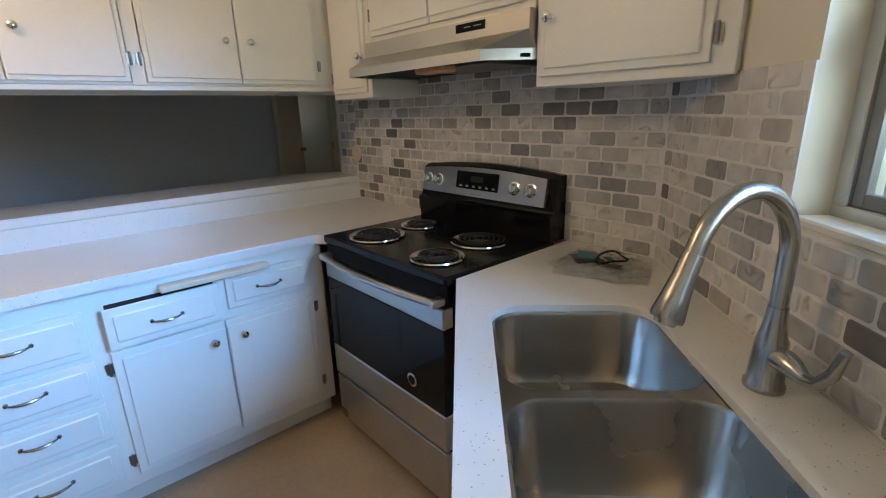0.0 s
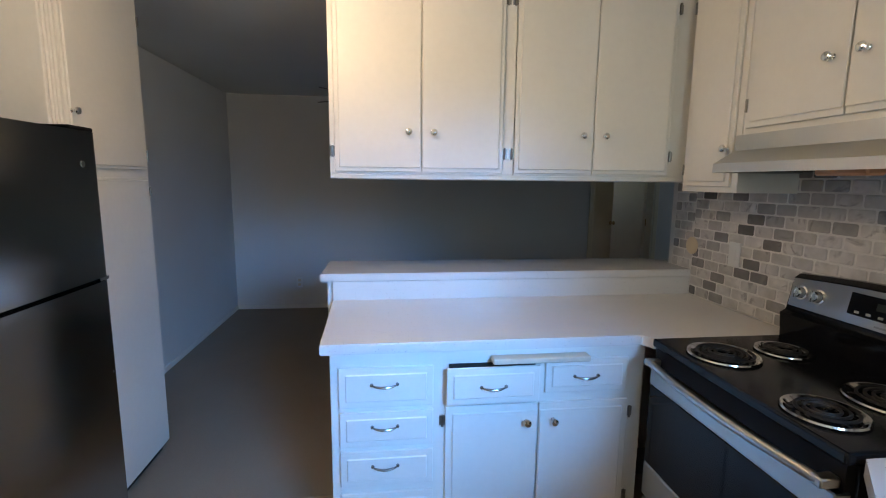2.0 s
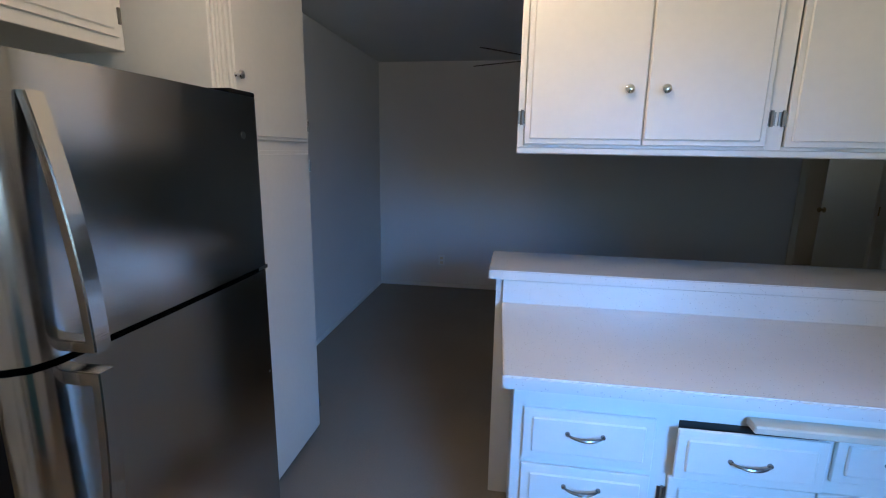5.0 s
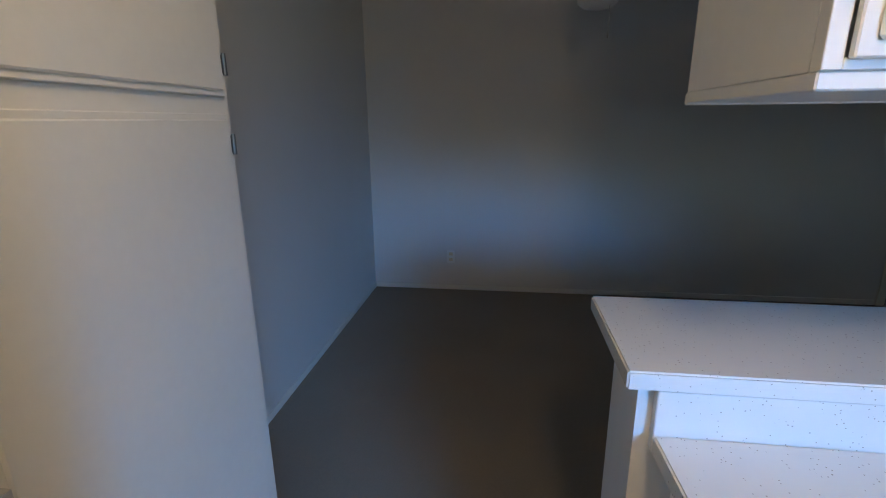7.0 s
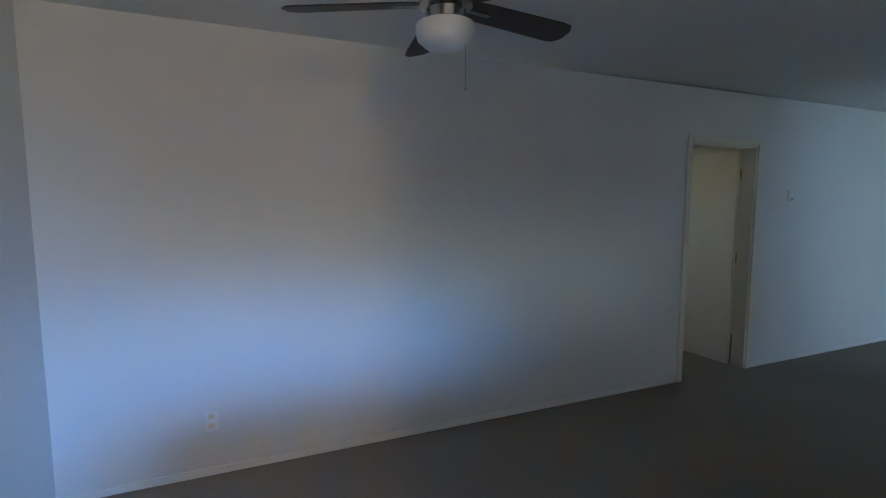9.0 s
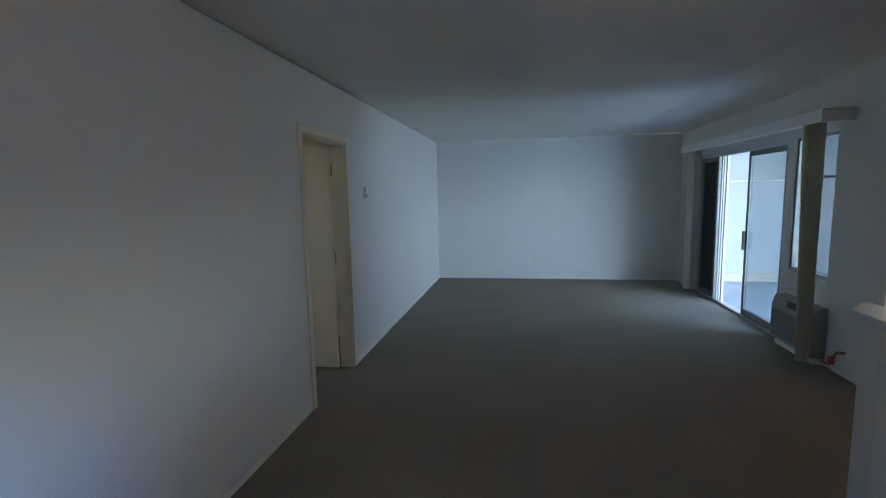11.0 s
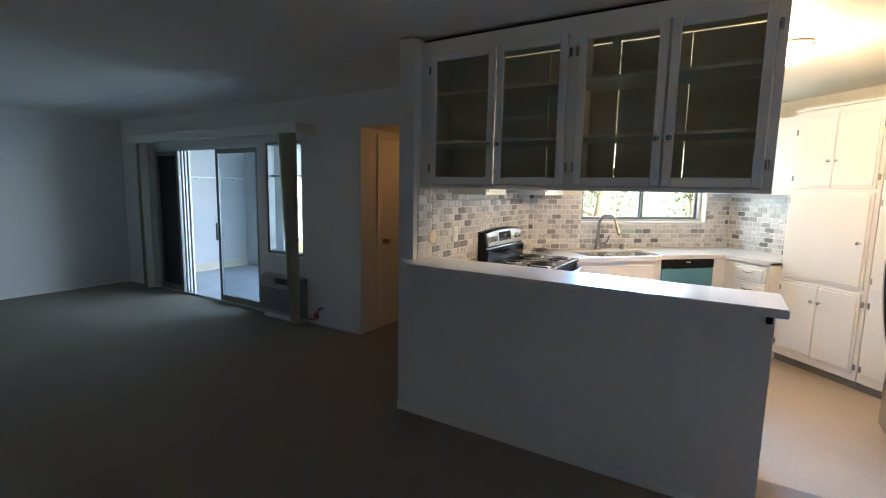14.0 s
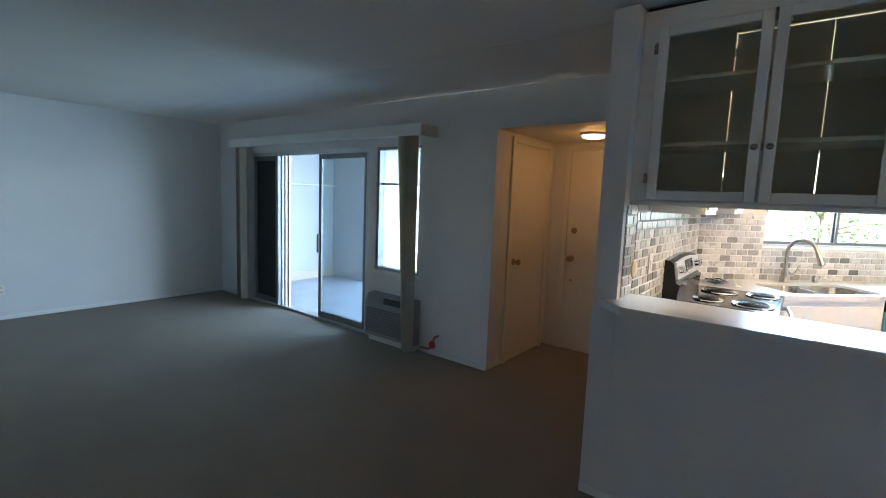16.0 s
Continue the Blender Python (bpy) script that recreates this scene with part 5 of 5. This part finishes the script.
bmesh.ops.recalc_face_normals(bm, faces=bm.faces[:])
bmesh.ops.bevel(bm, geom=bm.edges[:], offset=0.006, segments=2, affect="EDGES")
part("housing", bm, ACGREY, ac)
part("intake_panel", boxed(AX0 + 0.025, -0.1305, 0.11, AX1 - 0.025, -0.127, 0.36, 0.002), ACINTAKE, ac, "slatted grey intake panel")
for i in range(9):
    z = 0.125 + 0.026 * i
    part("louvre", boxed(AX0 + 0.035, -0.1275, z, AX1 - 0.035, -0.122, z + 0.012, 0.001), ACMID, ac)
part("outlet_grille", boxed(AX0 + 0.06, -0.155, 0.415, AX1 - 0.26, -0.134, 0.475, 0.003), ACDARK, ac)
part("control_lid", boxed(AX1 - 0.22, -0.155, 0.415, AX1 - 0.04, -0.138, 0.475, 0.003), ACGREY, ac)
part("foot", boxed(AX0 + 0.02, Y_S + 0.01, 0.004, AX1 - 0.02, -0.17, 0.06), TRIM, ac)

valve = thing("radiator_valve", "copper pipe stub with a red valve at the wall", "valve")
bm = bmesh.new()
tube(bm, [(3.80, Y_S, 0.20), (3.80, Y_S + 0.05, 0.20), (3.80, Y_S + 0.07, 0.185), (3.80, Y_S + 0.075, 0.12), (3.86, Y_S + 0.075, 0.08), (3.955, Y_S + 0.075, 0.075)], 0.011, 10)
part("pipe", bm, COPPER, valve, smooth=True)
bm = bmesh.new()
lathe(bm, [(0, 0), (0.034, 0), (0.038, 0.006), (0.034, 0.014), (0.012, 0.016), (0, 0.03)], 18, pose(3.80, Y_S + 0.085, 0.135, -90))
part("hand_wheel", bm, RED, valve, "red hand wheel", True)

# ---------------------------------------------------------------- ceiling fan
fan = thing("ceiling_fan", "dark-bladed ceiling fan with a frosted light bowl", "ceiling fan", pose(0.164, 2.69, 0))
FC = H + 0.012
bm = bmesh.new()
lathe(bm, [(0, FC), (0.07, FC), (0.066, FC - 0.03), (0.02, FC - 0.045), (0.016, 2.30), (0, 2.30)], 24)
part("mount", bm, NICKEL, fan, smooth=True)
bm = bmesh.new()
lathe(bm, [(0, 2.30), (0.05, 2.298), (0.098, 2.28), (0.105, 2.25), (0.10, 2.21), (0.075, 2.195), (0.072, 2.16), (0.09, 2.15), (0.10, 2.145), (0, 2.145)], 30)
part("motor", bm, NICKEL, fan, "brushed nickel motor housing", True)
bm = bmesh.new()
lathe(bm, [(0.108, 2.145), (0.112, 2.12), (0.105, 2.092), (0.08, 2.070), (0.04, 2.060), (0, 2.058)], 30)
part("light_bowl", bm, FROST, fan, "frosted glass light bowl", True)
blade_me = None
for k in range(5):
    if blade_me is None:
        bm = bmesh.new()
        pts = [(0.10, -0.045), (0.16, -0.055), (0.54, -0.066), (0.585, -0.060), (0.61, -0.03), (0.61, 0.03), (0.585, 0.06), (0.54, 0.066), (0.16, 0.055), (0.10, 0.045)]
        extrude_polygon(bm, pts, -0.003, 0.003)
        bmesh.ops.rotate(bm, verts=bm.verts[:], cent=(0, 0, 0), matrix=Matrix.Rotation(radians(-13), 3, "X"))
        blade_me = mesh_of("blade", bm, BLADE)
        bm = bmesh.new()
        box(bm, 0.085, -0.014, -0.008, 0.20, 0.014, -0.004, 0.001)
        arm_me = mesh_of("blade_arm", bm, NICKEL)
    b = new("blade", blade_me)
    b.parent = fan
    b.matrix_basis = pose(0, 0, 2.222, 0, 0, 9 + 72 * k)
    a = new("blade_arm", arm_me)
    a.parent = b
bm = bmesh.new()
tube(bm, [(0.055, -0.055, 2.145), (0.055, -0.055, 1.93)], 0.0012, 5)
lathe(bm, [(0, 1.905), (0.005, 1.91), (0.004, 1.932), (0, 1.935)], 8, pose(0.055, -0.055, 0))
part("pull_chain", bm, NICKEL, fan)

# ---------------------------------------------------------------- plates on the living room walls
thermo = thing("thermostat", "small white thermostat on the long wall", "thermostat")
part("body", boxed(3.985, Y_N - 0.026, 1.50, 4.045, Y_N - 0.002, 1.61, 0.005, 2), WHITEP, thermo)
part("dial", boxed(4.0, Y_N - 0.030, 1.515, 4.03, Y_N - 0.0255, 1.54, 0.001), ACGREY, thermo)


def outlet_plate(m, label):
    o = thing("outlet", label, "outlet", m, group="wall outlets")
    part("plate", boxed(-0.035, -0.007, -0.057, 0.035, -0.001, 0.057, 0.002), WHITEP, o)
    for z in (-0.026, 0.026):
        part("socket", boxed(-0.016, -0.0085, z - 0.014, 0.016, -0.0065, z + 0.014, 0.001), IVORY, o)


outlet_plate(pose(-0.77, Y_N, 0.312), "white duplex outlet low on the wall")
outlet_plate(pose(X_E, 2.56, 0.15, 0, 0, -90), "white duplex outlet low on the end wall")
outlet_plate(pose(X_E, 2.15, 0.33, 0, 0, -90), "white cable outlet on the end wall")

cover = thing("blank_cover_plate", "blank cover plate painted over on the half wall", "cover plate", pose(1.505, Y_PONY, 0.33, 0, 0, 180))
part("plate", boxed(-0.038, -0.006, -0.058, 0.038, -0.0005, 0.058, 0.003, 2), WALL, cover)
for z in (-0.042, 0.042):
    bm = bmesh.new()
    lathe(bm, [(0, 0), (0.004, 0), (0.003, 0.0015), (0, 0.0018)], 10, pose(0, -0.006, z, 90))
    part("screw", bm, WALL, cover)

# ---------------------------------------------------------------- patio
PY, PX1, PXB = -2.35, 7.98, 6.92
bm = bmesh.new()
box(bm, 3.2, PY - 0.2, -0.12, PX1, Y_S - 0.12, -0.02)
structure("floor_patio", bm, CONCRETE, "grey-blue painted concrete patio floor", "floor")
bm = bmesh.new()
box(bm, PX1, PY - 0.2, -0.12, PX1 + 0.12, Y_S - 0.12, H + 0.1)
box(bm, PXB, PY - 0.12, -0.12, PX1, PY, H + 0.1)
structure("wall_patio", bm, STUCCO, "white stucco patio walls", "wall")
# ceiling carried on to x = 3.2, out of view, to block sky from above
structure("ceiling_patio", boxed(3.2, PY - 0.2, 2.30, PX1, Y_S - 0.12, 2.38), STUCCO, "white patio ceiling, extended unseen to cut sky light", "ceiling")
structure("baseboard_patio", boxed(PX1 - 0.02, PY, -0.02, PX1 - 0.001, Y_S - 0.5, 0.12), BEIGE, "beige board along the patio wall", "baseboard")
rail = thing("wall_rail", "white rail across the patio wall", "rail")
bm = bmesh.new()
tube(bm, [(PX1 - 0.05, Y_S - 0.2, 1.62), (PX1 - 0.05, PY + 0.02, 1.62)], 0.014, 10)
part("rod", bm, TRIM, rail, smooth=True)
for y in (-0.7, -1.4, -2.1):
    part("bracket", boxed(PX1 - 0.06, y - 0.012, 1.59, PX1 - 0.0005, y + 0.012, 1.63), TRIM, rail)

# ---------------------------------------------------------------- outdoors
structure("ground", boxed(-900, -900, -0.5, 900, 900, -0.3), GRASS, "grass and soil around the building", "ground")
neighbour = thing("neighbour_house", "pale sided house next door, with a low roof", "house", pose(0, 0, -0.3))
NY = -7.5
wall_n = part("wall", boxed(4.0, NY - 3.0, 0, 18, NY, 3.4), SIDING, neighbour)
for i in range(26):
    z = 0.05 + 0.125 * i
    part("board", boxed(4.0, NY, z, 18, NY + 0.022, z + 0.112), SIDING, wall_n)
bm = bmesh.new()
rp = [(NY + 0.5, 3.35), (NY - 1.5, 4.3), (NY - 3.5, 3.35), (NY - 3.5, 3.25), (NY - 1.5, 4.18), (NY + 0.5, 3.25)]
ends = [[bm.verts.new((x, y, z)) for y, z in rp] for x in (3.6, 18.4)]
for k in range(6):
    j = (k + 1) % 6
    bm.faces.new((ends[0][k], ends[0][j], ends[1][j], ends[1][k]))
bm.faces.new(ends[0])
bm.faces.new(ends[1][::-1])
bmesh.ops.recalc_face_normals(bm, faces=bm.faces[:])
part("roof", bm, ALUDK, neighbour)

house_b = thing("stucco_house", "bright stucco house beyond the trees", "house", pose(9.0, -16.0, -0.3, 0, 0, 45))
part("wall", boxed(0, -3, 0, 9, 0, 3.0), TRIM, house_b)
bm = bmesh.new()
box(bm, -0.5, -3.5, 3.0, 9.5, 0.5, 3.2)
part("roof", bm, BEIGE, house_b)


def leafy_tree(name, label, x, y, height, spread, count, seed):
    rnd = random.Random(seed)
    t = thing(name, label, "tree", pose(x, y, -0.3))
    bm = bmesh.new()
    tube(bm, [(0, 0, 0), (0.05, 0.03, height * 0.3), (-0.04, 0.06, height * 0.55), (0.05, 0, height * 0.8)], [0.13, 0.10, 0.07, 0.03], 10)
    tips = []
    for k in range(9):
        a, z = rnd.uniform(0, 6.28), height * rnd.uniform(0.3, 0.7)
        tip = Vector((math.cos(a) * spread * rnd.uniform(0.5, 0.95), math.sin(a) * spread * rnd.uniform(0.5, 0.95), z + height * rnd.uniform(0.08, 0.3)))
        tube(bm, [(0, 0, z), tuple(tip * 0.5 + Vector((0, 0, z * 0.55))), tuple(tip)], [0.045, 0.03, 0.01], 6)
        tips.append(tip)
    part("trunk", bm, BARK, t, smooth=True)
    verts, faces = [], []
    for k in range(count):
        c = rnd.choice(tips) * rnd.uniform(0.5, 1.1)
        p = c + Vector((rnd.gauss(0, 0.28), rnd.gauss(0, 0.28), rnd.gauss(0, 0.24))) * spread * 0.8
        m = Euler((rnd.uniform(-1.2, 1.2), rnd.uniform(-1.2, 1.2), rnd.uniform(0, 6.28))).to_matrix()
        s = rnd.uniform(0.04, 0.075)
        i = len(verts)
        verts += [tuple(p + m @ Vector(q) * s) for q in ((-1, 0, 0), (0, -0.45, 0.08), (1, 0, 0), (0, 0.45, 0.08))]
        faces.append((i, i + 1, i + 2, i + 3))
    me = bpy.data.meshes.new("crown")
    me.from_pydata(verts, [], faces)
    me.materials.append(LEAF)
    cr = new("crown", me)
    cr.parent = t


leafy_tree("tree", "leafy green tree outside the kitchen window", 3.4, -11.0, 3.4, 1.5, 1300, 3)
leafy_tree("tree", "leafy green tree beyond the kitchen window", 0.9, -9.6, 2.4, 1.0, 520, 8)

# ---------------------------------------------------------------- wall tiles, last
TW, TH, TT = 0.0935, 0.0440, 0.007
PX, PZ = 0.1016, 0.0508


def tile_mesh(w):
    bm = bmesh.new()
    def ring(inset, y, r):
        return [bm.verts.new((x, y, z)) for x, z in rounded_rect(-w / 2 + inset, -TH / 2 + inset, w / 2 - inset, TH / 2 - inset, r, 2)]
    a, b, c = ring(0, 0, 0.007), ring(0, -TT + 0.002, 0.007), ring(0.0025, -TT, 0.006)
    for p, q in ((a, b), (b, c)):
        for i in range(len(p)):
            j = (i + 1) % len(p)
            bm.faces.new((p[i], p[j], q[j], q[i]))
    bm.faces.new(c)
    bmesh.ops.recalc_face_normals(bm, faces=bm.faces[:])
    me = mesh_of("tile", bm, MARBLE)
    return me


TILES = {}
def tile_field(parent, m, x0, x1, z0, z1, hole=None, shift=0.0):
    """Running-bond tiles on a wall: m puts x along the wall and -y into the room."""
    r = 0
    z = z0 + PZ / 2
    while z + TH / 2 <= z1 + 0.006:
        x = x0 - PX + shift + (PX / 2 if r % 2 else 0)
        while x < x1 + PX:
            a, b = max(x - TW / 2, x0), min(x + TW / 2, x1)
            if hole and z + TH / 2 > hole[2] and z - TH / 2 < hole[3]:
                if a < hole[0] < b:
                    b = hole[0]
                elif a < hole[1] < b:
                    a = hole[1]
                elif a >= hole[0] and b <= hole[1]:
                    a = b
            w = round((b - a) / 0.005) * 0.005 if b - a < TW - 0.002 else TW
            if w > 0.022:
                if w not in TILES:
                    TILES[w] = tile_mesh(w)
                o = new("tile", TILES[w])
                o.parent = parent
                o.matrix_basis = m @ pose((a + b) / 2, -0.001 + random.uniform(-0.0006, 0.0006), z, 0, random.uniform(-0.5, 0.5), 0)
            x += PX
        z += PZ
        r += 1


def grout_bed(parent, m, x0, x1, z0, z1, name="grout"):
    part(name, boxed(x0, -0.0045, z0, x1, -0.0002, z1), GROUT, parent, m=m)


I4 = Matrix.Identity(4)
STW = pose(X_STOVE, Y_PONY - 0.045, 0, 0, 0, -90)
ST_END = Y_PONY - 0.045 + 1.185
grout_bed(wall_stove, STW, 0.0, 0.165, 1.044, 1.495)
grout_bed(wall_stove, STW, 0.165, ST_END, 0.911, 1.70)
tile_field(wall_stove, STW, 0.0, 0.165, 1.045, 1.495)
tile_field(wall_stove, STW, 0.168, ST_END - 0.004, 0.912, 1.60)
grout_bed(wall_window, I4, 0.004, U0, 0.911, 1.466)
grout_bed(wall_window, I4, U0, U1, 0.911, SILL - 0.002)
grout_bed(wall_window, I4, U1, DIAG_L - 0.005, 0.911, 1.50)
tile_field(wall_window, I4, 0.007, U0 - 0.004, 0.912, 1.466)
tile_field(wall_window, I4, U0 - 0.001, U1, 0.912, SILL - 0.006, shift=0.03)
tile_field(wall_window, I4, U1 + 0.003, DIAG_L - 0.010, 0.912, 1.50, shift=0.06)
grout_bed(wall_pantry, I4, -0.03, 0.996, 0.911, 1.503)
tile_field(wall_pantry, I4, -0.03, 0.994, 0.912, 1.503)
